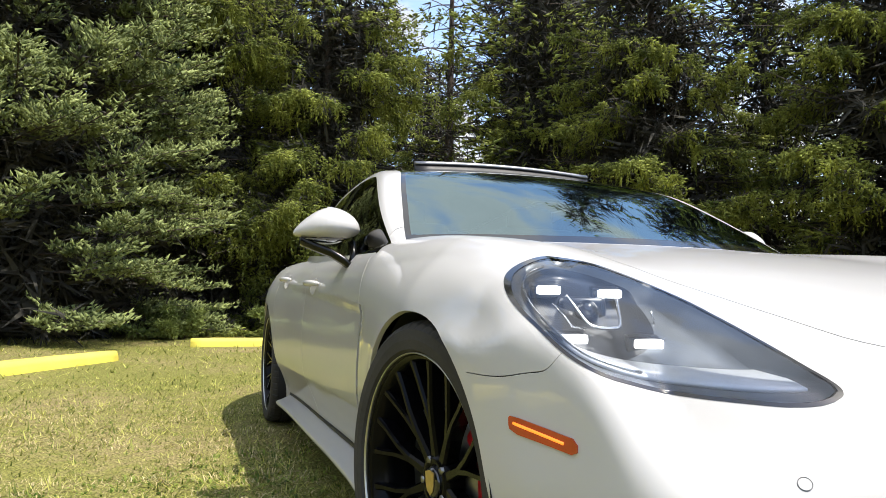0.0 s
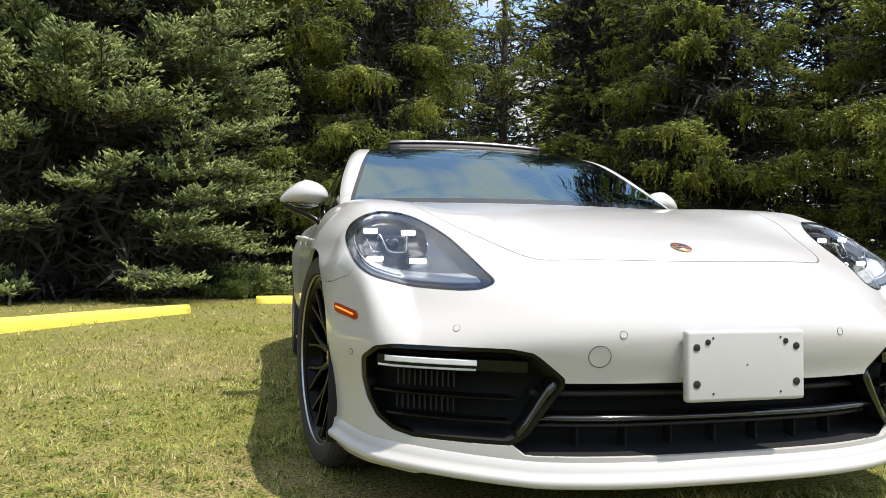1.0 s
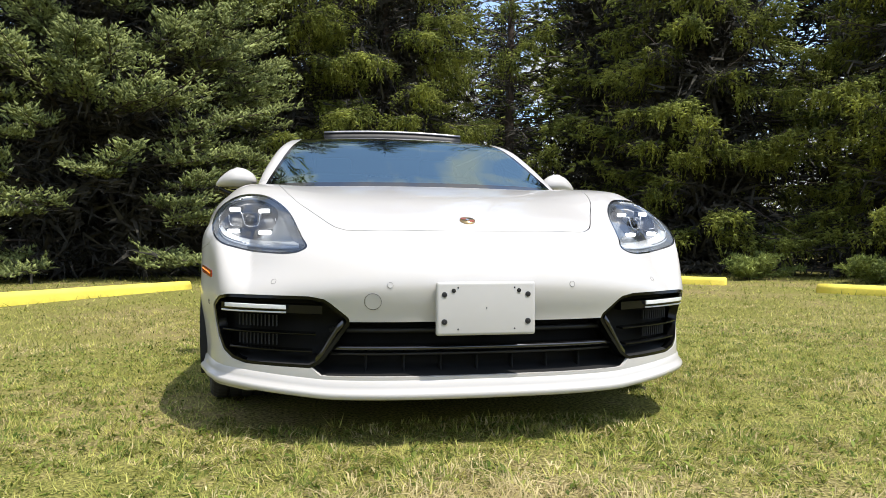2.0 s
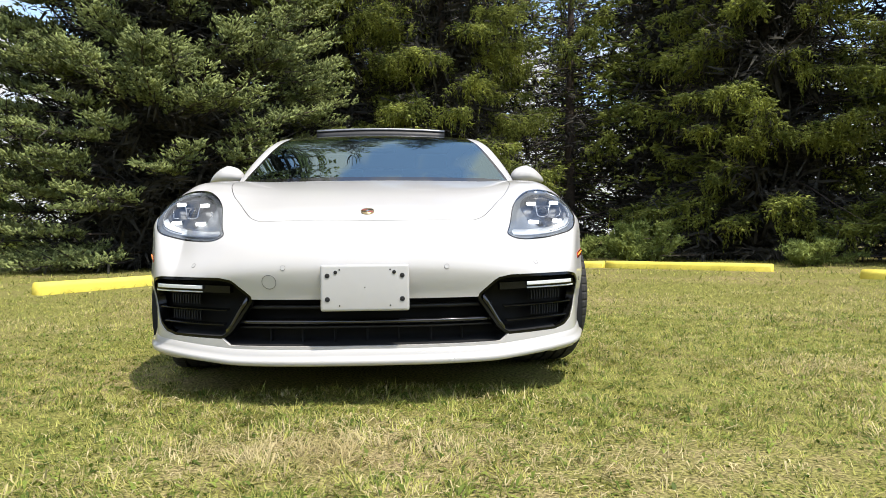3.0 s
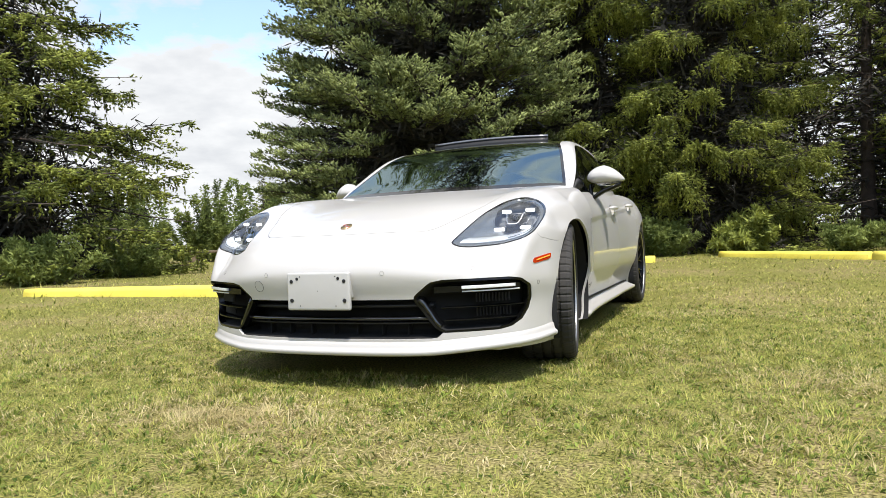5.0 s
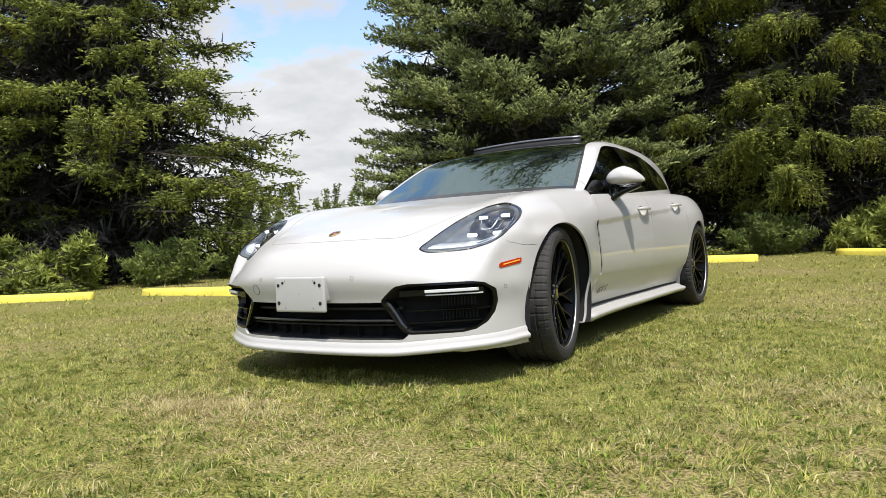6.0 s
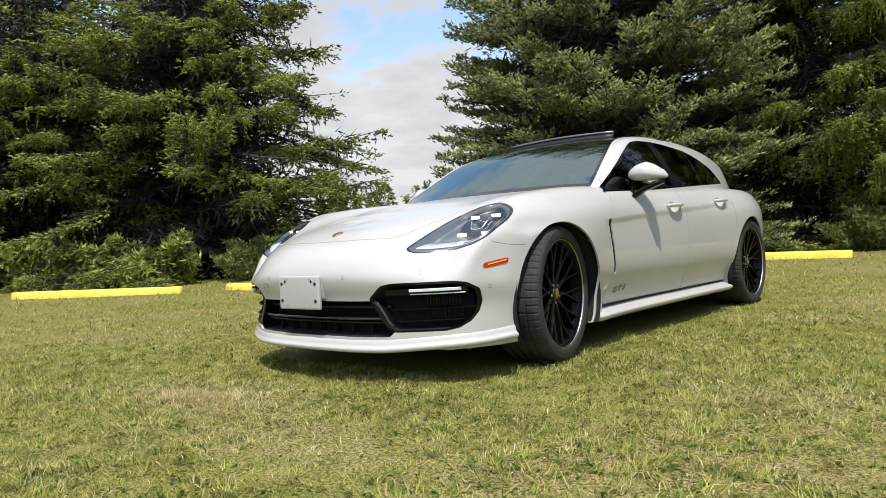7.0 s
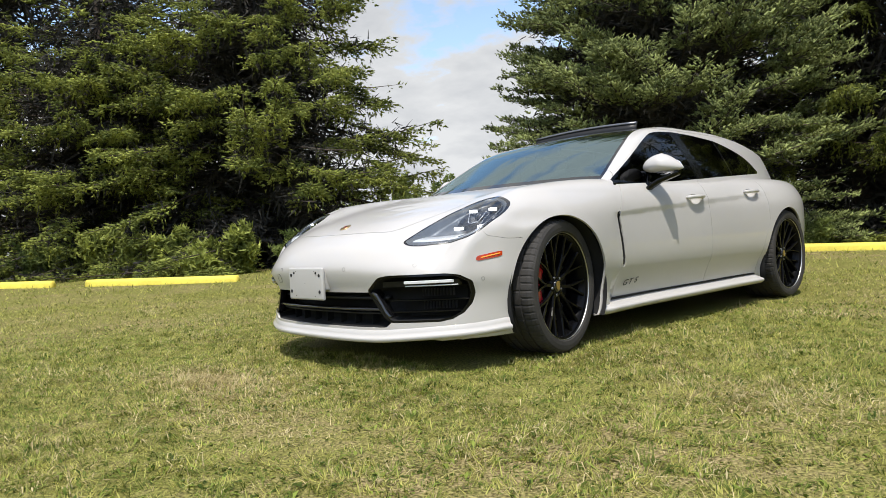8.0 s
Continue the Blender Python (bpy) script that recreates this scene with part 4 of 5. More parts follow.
part("grille_ledge", ribbon([((x, skin_y(x, 0.285) + 0.045, 0.288), (0, -1, 0)) for x in xs], [(0.0, 0.004), (0.0, -0.004), (-0.05, -0.004), (-0.05, 0.004)], True), M_PLASTIC, mouth)

# splitter lip
lip = []
for x in np.linspace(-0.925, 0.925, 61):
    y = skin_y(x, 0.20)
    q = normal_at(np.array([[x, y, 0.25]]))[0]
    edge = max(abs(x) - 0.48, 0) / 0.45
    lip.append(((x, y, 0.030 * edge), (q[0], q[1], 0)))
lip = [((-skin_x(y, 0.21), y, 0.032), (-1, 0, 0)) for y in (0.53, 0.50)] + [l for l in lip if l[0][1] < 0.49] + [((skin_x(y, 0.21), y, 0.032), (1, 0, 0)) for y in (0.50, 0.53)]
part("front_splitter", ribbon(lip, [(-0.004, 0.216), (0.006, 0.208), (0.009, 0.192), (0.013, 0.182), (0.021, 0.176), (0.024, 0.170), (0.022, 0.160), (0.016, 0.154), (0.004, 0.151), (-0.10, 0.150)], False), M_PAINT, bumper)

# number plate holder, towing cap, badge
plate = part("plate_holder", block((0.316, 0.022, 0.166), (0, -0.012, 0.438), 0.010, None, 3), M_PLATE, car, "empty painted number plate holder with screw holes")
part("holder_foot", block((0.30, 0.05, 0.10), (0, 0.016, 0.455), 0.006), M_PLATE, plate)
for x, z, r in ((-0.133, 0.482, 0.0080), (-0.104, 0.494, 0.0062), (0.133, 0.482, 0.0080), (0.104, 0.494, 0.0062), (-0.133, 0.398, 0.0086), (0.133, 0.398, 0.0086), (-0.09, 0.503, 0.0028), (0.09, 0.503, 0.0028), (-0.09, 0.375, 0.0028), (0.09, 0.375, 0.0028), (0.0, 0.440, 0.002)):
    bm = lathe([(r, 0.0), (r * 0.98, 0.0), (r * 0.75, 0.0012), (0.0004, 0.0014)], 18)
    bmesh.ops.transform(bm, matrix=Matrix.Translation((x, -0.0233, z)) @ Matrix.Rotation(radians(-90), 4, "Z"), verts=bm.verts[:])
    part("screw_hole", bm, M_PRIMER, plate)
    if r > 0.006:
        bm = lathe([(r * 0.72, -0.001), (r * 1.08, -0.001), (r * 1.05, 0.0012), (r * 0.75, 0.0005)], 18)
        bmesh.ops.transform(bm, matrix=Matrix.Translation((x, -0.0238, z)) @ Matrix.Rotation(radians(-90), 4, "Z"), verts=bm.verts[:])
        part("hole_rim", bm, M_LETTER if r > 0.0075 else M_PRIMER, plate)
q = np.array([[-0.347, skin_y(0.347, 0.459), 0.459]])
cap = part("towing_cap", disc_on(q[0], normal_at(q)[0], 0.0255, 0.0006, 32), M_PAINT, bumper, smooth=False)
part("joint", ring_on(q[0], normal_at(q)[0], 0.0262, 0.0004), M_PRIMER, cap)
bz = skin_z(0, 0.252)
q = normal_at(np.array([[0, 0.252, bz]]))[0]
badge_turn = Matrix.Translation((0, 0.252, bz)) @ Vector(q).to_track_quat("Z", "Y").to_matrix().to_4x4()
bm = bmesh.new()
bmesh.ops.create_circle(bm, cap_ends=True, segments=32, radius=0.03, matrix=Matrix.Diagonal((0.88, 1.1, 1, 1)))
top = bmesh.ops.extrude_face_region(bm, geom=bm.faces[:])
bmesh.ops.translate(bm, vec=(0, 0, 0.004), verts=[v for v in top["geom"] if isinstance(v, bmesh.types.BMVert)])
bmesh.ops.recalc_face_normals(bm, faces=bm.faces[:])
bmesh.ops.transform(bm, matrix=badge_turn, verts=bm.verts[:])
badge = part("badge", bm, M_GOLD, car, "small gold, red and black shield badge")
for (x, y, w, h), m in (((-0.012, 0.012, 0.018, 0.016), M_BADGERED), ((0.012, -0.012, 0.018, 0.016), M_BADGERED), ((0.012, 0.012, 0.018, 0.0025), M_PRIMER), ((-0.012, -0.012, 0.018, 0.0025), M_PRIMER), ((0, 0, 0.012, 0.015), M_CHROME)):
    part("badge_field", block((w, h, 0.0015), (0, 0, 0), 0.0004, badge_turn @ Matrix.Translation((x, y, 0.0048))), m, badge)

# sunroof wind deflector
curve = [((x, 2.47 + 0.10 * x * x, 0.0), (0, -1, 0)) for x in np.linspace(-0.455, 0.455, 15)]
zr = skin_z(0.2, 2.47)
defl = part("wind_deflector", ribbon([((p[0], p[1], 0.030 - 0.06 * p[0] ** 2), o) for p, o in curve], [(0.0, zr - 0.045), (0.012, zr - 0.040), (-0.012, zr + 0.010), (-0.028, zr + 0.012), (-0.020, zr - 0.045)], True), M_PLASTIC, car, "raised black sunroof wind deflector")
part("deflector_edge", ribbon([((p[0], p[1] + 0.016, zr + 0.043 - 0.06 * p[0] ** 2), o) for p, o in curve], [(0.006, 0.012), (0.012, 0.0), (0.008, -0.004), (-0.016, -0.001), (-0.016, 0.013)], True), M_DISC, defl, "pale metal edge")

# cabin
part("cabin_floor", block((1.45, 2.9, 0.05), (0, 2.9, 0.36), 0.01), M_PRIMER, car)
part("firewall", block((1.5, 0.04, 0.56), (0, 1.46, 0.60), 0.01), M_PRIMER, car)
part("underbody", block((1.15, 4.2, 0.04), (0, 2.55, 0.19), 0.01), M_PRIMER, car)
part("underbody_side", block((0.36, 1.9, 0.04), (0.70, 2.38, 0.178), 0.01), M_PRIMER, car)
part("underbody_side", block((0.36, 1.9, 0.04), (-0.70, 2.38, 0.178), 0.01), M_PRIMER, car)
part("nose_tray", block((1.2, 0.42, 0.02), (0, 0.36, 0.172), 0.004), M_PRIMER, car)
part("engine_bulkhead", block((1.0, 0.03, 0.5), (0, 0.42, 0.42), 0.01), M_PRIMER, car)
dash = part("dashboard", ribbon([((x, 1.62 + 0.25 * x * x, 0.0), (0, 1, 0)) for x in np.linspace(-0.70, 0.70, 11)], [(-0.14, 0.86), (0.0, 0.915), (0.16, 0.93), (0.30, 0.925), (0.36, 0.88), (0.36, 0.62), (-0.14, 0.62)], True), M_DASH, car)
part("instrument_hood", block((0.34, 0.16, 0.05), (0.37, 1.97, 0.945), 0.02), M_DASH, dash)
bm = lathe([(0.172 + 0.013 * math.cos(a), 0.013 * math.sin(a)) for a in np.linspace(0, 6.283, 10)[:-1]], 40, True)
bmesh.ops.transform(bm, matrix=Matrix.Translation((0.37, 2.14, 0.90)) @ Matrix.Rotation(radians(-22), 4, "X") @ Matrix.Rotation(radians(90), 4, "Z"), verts=bm.verts[:])
wheel_ring = part("steering_wheel", bm, M_LEATHER, car)
part("steering_hub", block((0.30, 0.03, 0.06), (0.37, 2.13, 0.90), 0.01, Matrix.Rotation(radians(-22), 4, "X")), M_PLASTIC, wheel_ring)
for x in (-0.38, 0.38):
    seat = part("front_seat", block((0.50, 0.52, 0.16), (x, 2.52, 0.56), 0.05, Matrix.Rotation(radians(6), 4, "X"), 3), M_LEATHER, car)
    part("seat_back", block((0.48, 0.13, 0.60), (x, 2.86, 0.86), 0.05, Matrix.Rotation(radians(-17), 4, "X"), 3), M_LEATHER, seat)
    part("headrest", block((0.26, 0.09, 0.18), (x, 2.985, 1.185), 0.035, Matrix.Rotation(radians(-10), 4, "X"), 3), M_LEATHER, seat)
rear_seat = part("rear_seat", block((1.3, 0.5, 0.2), (0, 3.45, 0.55), 0.05, None, 3), M_LEATHER, car)
part("seat_back", block((1.3, 0.14, 0.6), (0, 3.78, 0.82), 0.05, Matrix.Rotation(radians(-20), 4, "X"), 3), M_LEATHER, rear_seat)
part("rear_view_mirror", block((0.22, 0.03, 0.06), (0, 2.06, 1.20), 0.014, None, 3), M_PLASTIC, car)

# wheels
def tyre_mesh(width, radius):
    w = width / 2
    prof = [(0.268, -w * 0.80), (0.285, -w * 0.98), (0.306, -w), (0.328, -w * 0.985), (radius - 0.010, -w * 0.92), (radius - 0.002, -w * 0.80)]
    for g in (-0.52, -0.18, 0.18, 0.52):
        prof += [(radius, w * (g - 0.055)), (radius - 0.008, w * (g - 0.045)), (radius - 0.008, w * (g + 0.045)), (radius, w * (g + 0.055))]
    prof += [(radius - 0.002, w * 0.80), (radius - 0.010, w * 0.92), (0.328, w * 0.985), (0.306, w), (0.285, w * 0.98), (0.268, w * 0.80)]
    bm = lathe(prof, 300)
    bm.verts.ensure_lookup_table()
    n = len(prof)
    for i in range(300):
        for j, (r, h) in enumerate(prof):
            slot = (i % 5 == 0) if abs(h) > w * 0.55 else (i % 10 == 0)
            if slot and r > radius - 0.012 and 0.2 * w < abs(h) < 0.95 * w:
                v = bm.verts[i * n + j]
                k = (r - 0.004) / r
                v.co.y *= k
                v.co.z *= k
    return bm


def spoke_mesh():
    """A forked spoke, deep and slim, from the hub to the rim."""
    def limb(path, wide):
        bm = bmesh.new()
        rows = []
        for (r, a, x), w in zip(path, wide):
            c, q = Vector((x, r * math.sin(a), r * math.cos(a))), Vector((0, math.cos(a), -math.sin(a)))
            rows.append([bm.verts.new(c + q * w), bm.verts.new(c + q * w * 0.6 + Vector((0.006, 0, 0))), bm.verts.new(c - q * w * 0.6 + Vector((0.006, 0, 0))), bm.verts.new(c - q * w), bm.verts.new(c - q * w * 0.8 - Vector((0.03, 0, 0))), bm.verts.new(c + q * w * 0.8 - Vector((0.03, 0, 0)))])
        for p, q in zip(rows, rows[1:]):
            for j in range(6):
                bm.faces.new((p[j], p[(j + 1) % 6], q[(j + 1) % 6], q[j]))
        bmesh.ops.recalc_face_normals(bm, faces=bm.faces[:])
        return bm
    d = math.pi / 20
    return merge(limb([(0.045, 0, -0.052), (0.09, 0, -0.048), (0.125, 0, -0.044)], [0.015, 0.012, 0.011]),
                 limb([(0.115, 0.01, -0.045), (0.17, d * 0.45, -0.036), (0.225, d * 0.85, -0.028), (0.266, d, -0.020)], [0.0085, 0.0075, 0.007, 0.010]),
                 limb([(0.115, -0.01, -0.045), (0.17, -d * 0.45, -0.036), (0.225, -d * 0.85, -0.028), (0.266, -d, -0.020)], [0.0085, 0.0075, 0.007, 0.010]))


def wheel(width, radius):
    """Outer face towards +x; the hub's middle at the origin is the tyre's mid-plane."""
    w = width / 2
    f = w - 0.012
    rim = part("wheel", lathe([(0.258, -w * 0.8), (0.272, -w * 0.82), (0.272, -w * 0.78), (0.250, -w * 0.6), (0.238, 0.0), (0.247, f - 0.04), (0.262, f - 0.015), (0.273, f - 0.004), (0.277, f - 0.012), (0.268, f - 0.04)], 96), M_RIM, car, "black multi-spoke alloy wheel with a low-profile tyre")
    part("tyre", tyre_mesh(width, radius), M_RUBBER, rim, smooth=False)
    part("rim_edge", lathe([(0.2752, f - 0.002), (0.2757, f + 0.0030), (0.2770, f + 0.0036), (0.2784, f + 0.001), (0.2784, f - 0.012)], 96), M_RIMLINE, rim, "bright machined rim edge")
    me = None
    for i in range(10):
        if me is None:
            sp = part("spoke", spoke_mesh(), M_RIM, rim, smooth=False)
            me = sp.data
        else:
            sp = new("spoke", me)
            sp.parent = rim
        sp.matrix_basis = Matrix.Translation((f, 0, 0)) @ Matrix.Rotation(2 * math.pi * i / 10, 4, "X")
    part("hub", lathe([(0.062, f - 0.085), (0.060, f - 0.05), (0.050, f - 0.042), (0.034, f - 0.044), (0.034, f - 0.05)], 32), M_RIM, rim)
    part("centre_cap", lathe([(0.034, f - 0.05), (0.033, f - 0.040), (0.030, f - 0.037), (0.0005, f - 0.036)], 32), M_GLOSS, rim)
    shield = bmesh.new()
    shield.faces.new([shield.verts.new((f - 0.0362, y, z)) for y, z in ((-0.019, 0.022), (0, 0.026), (0.019, 0.022), (0.018, -0.004), (0.012, -0.018), (0, -0.027), (-0.012, -0.018), (-0.018, -0.004))])
    top = bmesh.ops.extrude_face_region(shield, geom=shield.faces[:])
    bmesh.ops.translate(shield, vec=(0.0018, 0, 0), verts=[v for v in top["geom"] if isinstance(v, bmesh.types.BMVert)])
    bmesh.ops.recalc_face_normals(shield, faces=shield.faces[:])
    part("cap_badge", shield, M_GOLD, rim, "small gold shield on the wheel centre", smooth=False)
    for i in range(5):
        a = 2 * math.pi * (i + 0.5) / 5
        bm = lathe([(0.009, 0), (0.008, 0.012), (0.0005, 0.012)], 6)
        bmesh.ops.transform(bm, matrix=Matrix.Translation((f - 0.052, 0.048 * math.cos(a), 0.048 * math.sin(a))), verts=bm.verts[:])
        part("wheel_bolt", bm, M_DISC, rim)
    part("brake_disc", lathe([(0.10, f - 0.13), (0.205, f - 0.13), (0.205, f - 0.10), (0.115, f - 0.10), (0.105, f - 0.09), (0.06, f - 0.088)], 64), M_DISC, rim)
    return rim


def caliper(x, y, z, s, steer=0):
    """A red block that clasps the front edge of the disc."""
    bm = bmesh.new()
    rows = []
    for i in range(9):
        a = radians(128 + 104 * i / 8)
        rows.append([bm.verts.new((s * h, y + r * math.cos(a), z + r * math.sin(a))) for r, h in ((0.125, x - 0.05), (0.215, x - 0.055), (0.222, x - 0.005), (0.205, x + 0.018), (0.140, x + 0.020), (0.122, x + 0.005))])
    for p, q in zip(rows, rows[1:]):
        for j in range(6):
            bm.faces.new((p[j], p[(j + 1) % 6], q[(j + 1) % 6], q[j]))
    bm.faces.new(rows[0][::-1])
    bm.faces.new(rows[-1])
    bmesh.ops.recalc_face_normals(bm, faces=bm.faces[:])
    bmesh.ops.bevel(bm, geom=[e for e in bm.edges if e.calc_face_angle(0) > 0.6], offset=0.006, segments=2, affect="EDGES")
    bmesh.ops.transform(bm, matrix=Matrix.Translation((s * 0.812, y, z)) @ Matrix.Rotation(radians(steer), 4, "Z") @ Matrix.Translation((-s * 0.812, -y, -z)), verts=bm.verts[:])
    return part("brake_caliper", bm, M_RED, car, "bright red brake caliper")


front = wheel(0.275, 0.350)
front.matrix_basis = pose(0.797, HUB_F, HUB_Z, 11, 0, 9)
copy_thing(front, pose(-0.812, HUB_F, HUB_Z, 5, 0, 189))
back = wheel(0.305, 0.350)
back.matrix_basis = pose(0.805, HUB_R, HUB_Z, 27, 0, 0)
copy_thing(back, pose(-0.805, HUB_R, HUB_Z, 16, 0, 180))
for s in (1, -1):
    caliper(0.847, HUB_F, HUB_Z, s, 9)
    caliper(0.845, HUB_R, HUB_Z, s)

# ---- ground ----
def rise(x, y):
    """The lawn lies level round the car and climbs a little towards the kerbs."""
    r = np.hypot(x - 0.3, y - 1.0)
    s = np.clip((r - 2.6) / 5.5, 0, 1)
    return 0.075 * s * s * (3 - 2 * s) + 0.012 * np.sin(x * 0.9 + 1.0) * np.sin(y * 0.7) * s


def ground():
    r = np.concatenate([np.linspace(0, 12, 61), np.geomspace(12.6, 1500, 30)])
    a = np.linspace(0, 2 * np.pi, 121)[:-1]
    verts = [(0.5, 0.5, 0.0)]
    for q in r[1:]:
        x, y = 0.5 + q * np.cos(a), 0.5 + q * np.sin(a)
        verts += list(zip(x, y, rise(x, y)))
    n = len(a)
    faces = [(0, 1 + k, 1 + (k + 1) % n) for k in range(n)]
    for i in range(len(r) - 2):
        b = 1 + i * n
        faces += [(b + k, b + n + k, b + n + (k + 1) % n, b + (k + 1) % n) for k in range(n)]
    return tagged(bare("ground", verts, faces, M_SOIL), "mown lawn ground with dry patches", "lawn", kind="structure")


ground()


def blades(name, count, inner, outer, height, width, material, label, seed, patch=0.0, corners=4):
    """Grass blades, bent and turned at random, in a ring about the lawn's middle."""
    rng = np.random.default_rng(seed)
    rad = np.sqrt(rng.uniform(inner ** 2, outer ** 2, count))
    ang = rng.uniform(0, 2 * np.pi, count)
    x, y = 0.9 + rad * np.cos(ang), -0.6 + rad * np.sin(ang)
    keep = ~((np.abs(x) < 0.8) & (y > 0.35) & (y < 4.7))
    tuft = np.sin(x * 3.1 + 1.7 * np.sin(y * 2.3)) * np.sin(y * 3.7 + 1.3 * np.sin(x * 1.9)) + 0.6 * np.sin(x * 9 + y * 7) * np.sin(y * 11 - x * 5)
    worn = np.exp(-(((x + 0.15) / 0.55) ** 2 + ((y + 0.5) / 0.22) ** 2)) + 0.8 * np.exp(-(((x - 0.9) / 0.4) ** 2 + ((y + 0.75) / 0.2) ** 2)) + 0.6 * np.exp(-(((x - 2.2) / 0.5) ** 2 + ((y - 0.6) / 0.25) ** 2))
    keep &= rng.uniform(0, 1, count) > (0.0 if patch else 0.95) * worn
    if patch:
        tuft = tuft + 2 * worn
        keep &= tuft + rng.normal(0, 0.5, count) > patch
    x, y, tuft = x[keep], y[keep], tuft[keep]
    n = len(x)
    cell = np.floor(x / 0.055 + 0.4 * np.sin(y * 31)).astype(np.int64) * 73856093 ^ np.floor(y / 0.055 + 0.4 * np.sin(x * 27)).astype(np.int64) * 19349663
    clump = (cell * 2654435761 % 1009) / 1009.0
    h = height * rng.lognormal(0, 0.25, n) * (1 + 0.25 * tuft) * (0.55 + 0.95 * clump)
    w = width * rng.uniform(0.6, 1.3, n)
    d = clump * 40 + rng.normal(0, 0.9, n)
    lean = rng.uniform(0.4, 2.0, n)
    dx, dy = np.cos(d), np.sin(d)
    z = rise(x, y) - 0.006
    base = np.stack([x, y, z], 1)
    side = np.stack([-dy, dx, np.zeros(n)], 1) * w[:, None]
    out = np.stack([dx, dy, np.zeros(n)], 1)
    up = np.array([0, 0, 1.0])
    mid = base + up * (h * 0.55)[:, None] + out * (h * lean * 0.3)[:, None]
    tip = base + up * (h * (1 - 0.42 * lean))[:, None] + out * (h * lean)[:, None]
    rows = [base, mid + side, tip, mid - side] if corners == 4 else [base - side, base + side, tip]
    co = np.stack(rows, 1).reshape(-1, 3)
    me = bpy.data.meshes.new(name)
    me.vertices.add(len(co))
    me.vertices.foreach_set("co", co.ravel())
    me.loops.add(corners * n)
    me.loops.foreach_set("vertex_index", np.arange(corners * n))
    me.polygons.add(n)
    me.polygons.foreach_set("loop_start", np.arange(n) * corners)
    me.update(calc_edges=True)
    me.materials.append(material)
    return tagged(new(name, me), label, "grass", kind="stuff")


blades("grass", 520000, 0.0, 3.4, 0.029, 0.0026, M_BLADE, "short green mown grass", 1, 0.0, 3)
blades("grass", 210000, 3.4, 7.2, 0.036, 0.0044, M_BLADE, "short green mown grass", 2, 0.0, 3)
blades("grass", 80000, 7.2, 15, 0.052, 0.0085, M_BLADE, "short green mown grass", 3, 0.0, 3)
blades("dry_grass", 150000, 0.0, 6.0, 0.024, 0.0022, M_DRY, "dry straw-coloured grass among the lawn", 4, 0.3)
blades("dry_grass", 110000, 0.0, 4.4, 0.028, 0.0017, M_DRY, "fine dry straw lying in the lawn", 6, -9.0, 3)
blades("dry_grass", 300000, 0.0, 3.2, 0.020, 0.0024, M_DRY, "dead straw on the worn patches of the lawn", 7, 1.5, 3)
blades("clover", 62000, 0.0, 4.2, 0.019, 0.0055, M_CLOVER, "low green clover among the grass", 5)


# ---- kerbs ----
def kerb(a, b, label="yellow painted concrete wheel stop on the lawn"):
    a, b = Vector((*a, 0)), Vector((*b, 0))
    mid, d = (a + b) / 2, b - a
    length = d.length
    rng = random.Random(int(length * 1000))
    bm = bmesh.new()
    rows = []
    prof = [(-0.085, 0.0), (-0.085, 0.055), (-0.058, 0.118), (0.058, 0.118), (0.085, 0.055), (0.085, 0.0)]
    for i in range(13):
        x = length * (i / 12 - 0.5)
        rows.append([bm.verts.new((x, y + rng.uniform(-1, 1) * 0.002, z + (rng.uniform(-1, 1) * 0.002 if z else -0.03))) for y, z in prof])
    for p, q in zip(rows, rows[1:]):
        for j in range(5):
            bm.faces.new((p[j], p[j + 1], q[j + 1], q[j]))
    bm.faces.new(rows[0])
    bm.faces.new(rows[-1][::-1])
    bmesh.ops.recalc_face_normals(bm, faces=bm.faces[:])
    bmesh.ops.bevel(bm, geom=[e for e in bm.edges if not e.is_boundary and e.calc_face_angle(0) > 0.35], offset=0.01, segments=2, affect="EDGES")
    ob = new("kerb", link_mesh("kerb", bm, M_YELLOW))
    ob.matrix_basis = pose(mid.x, mid.y, float(rise(mid.x, mid.y)), 0, 0, math.degrees(math.atan2(d.y, d.x)))
    return tagged(ob, label, "kerb", "wheel stops round the lawn")


kerb((-2.18, 7.7), (-3.72, 5.1))
kerb((-3.95, 4.2), (-6.95, 3.87))
kerb((-7.27, 3.22), (-10.5, 1.95))
kerb((-11.1, 1.5), (-14.0, 0.4))
kerb((-1.4, 9.85), (0.55, 9.8))
kerb((1.6, 11.5), (3.70, 9.5))
kerb((3.75, 9.45), (5.6, 7.4))
kerb((5.85, 5.75), (7.1, 3.2))
kerb((7.3, 2.7), (7.7, -0.3))

# ---- trees ----
def fans(rng, base, axis, length, blades_each, spread, width):
    """Shoots as fans of slim spikes: returns the spikes' corners, three each."""
    out = []
    n = len(base)
    for _ in range(blades_each):
        u = rng.normal(size=(n, 3))
        u -= axis * np.sum(u * axis, 1, keepdims=True)
        u /= np.linalg.norm(u, axis=1, keepdims=True) + 1e-9
        s = np.cross(axis, u)
        ln = length[:, None]
        root = base + axis * ln * rng.uniform(0, 0.45, n)[:, None]
        tip = root + axis * ln * rng.uniform(0.5, 1.0, n)[:, None] + u * ln * spread * rng.uniform(0.3, 1.0, n)[:, None]
        out.append(np.stack([root - s * width * ln, root + s * width * ln, tip], 1))
    return np.concatenate(out).reshape(-1, 3)


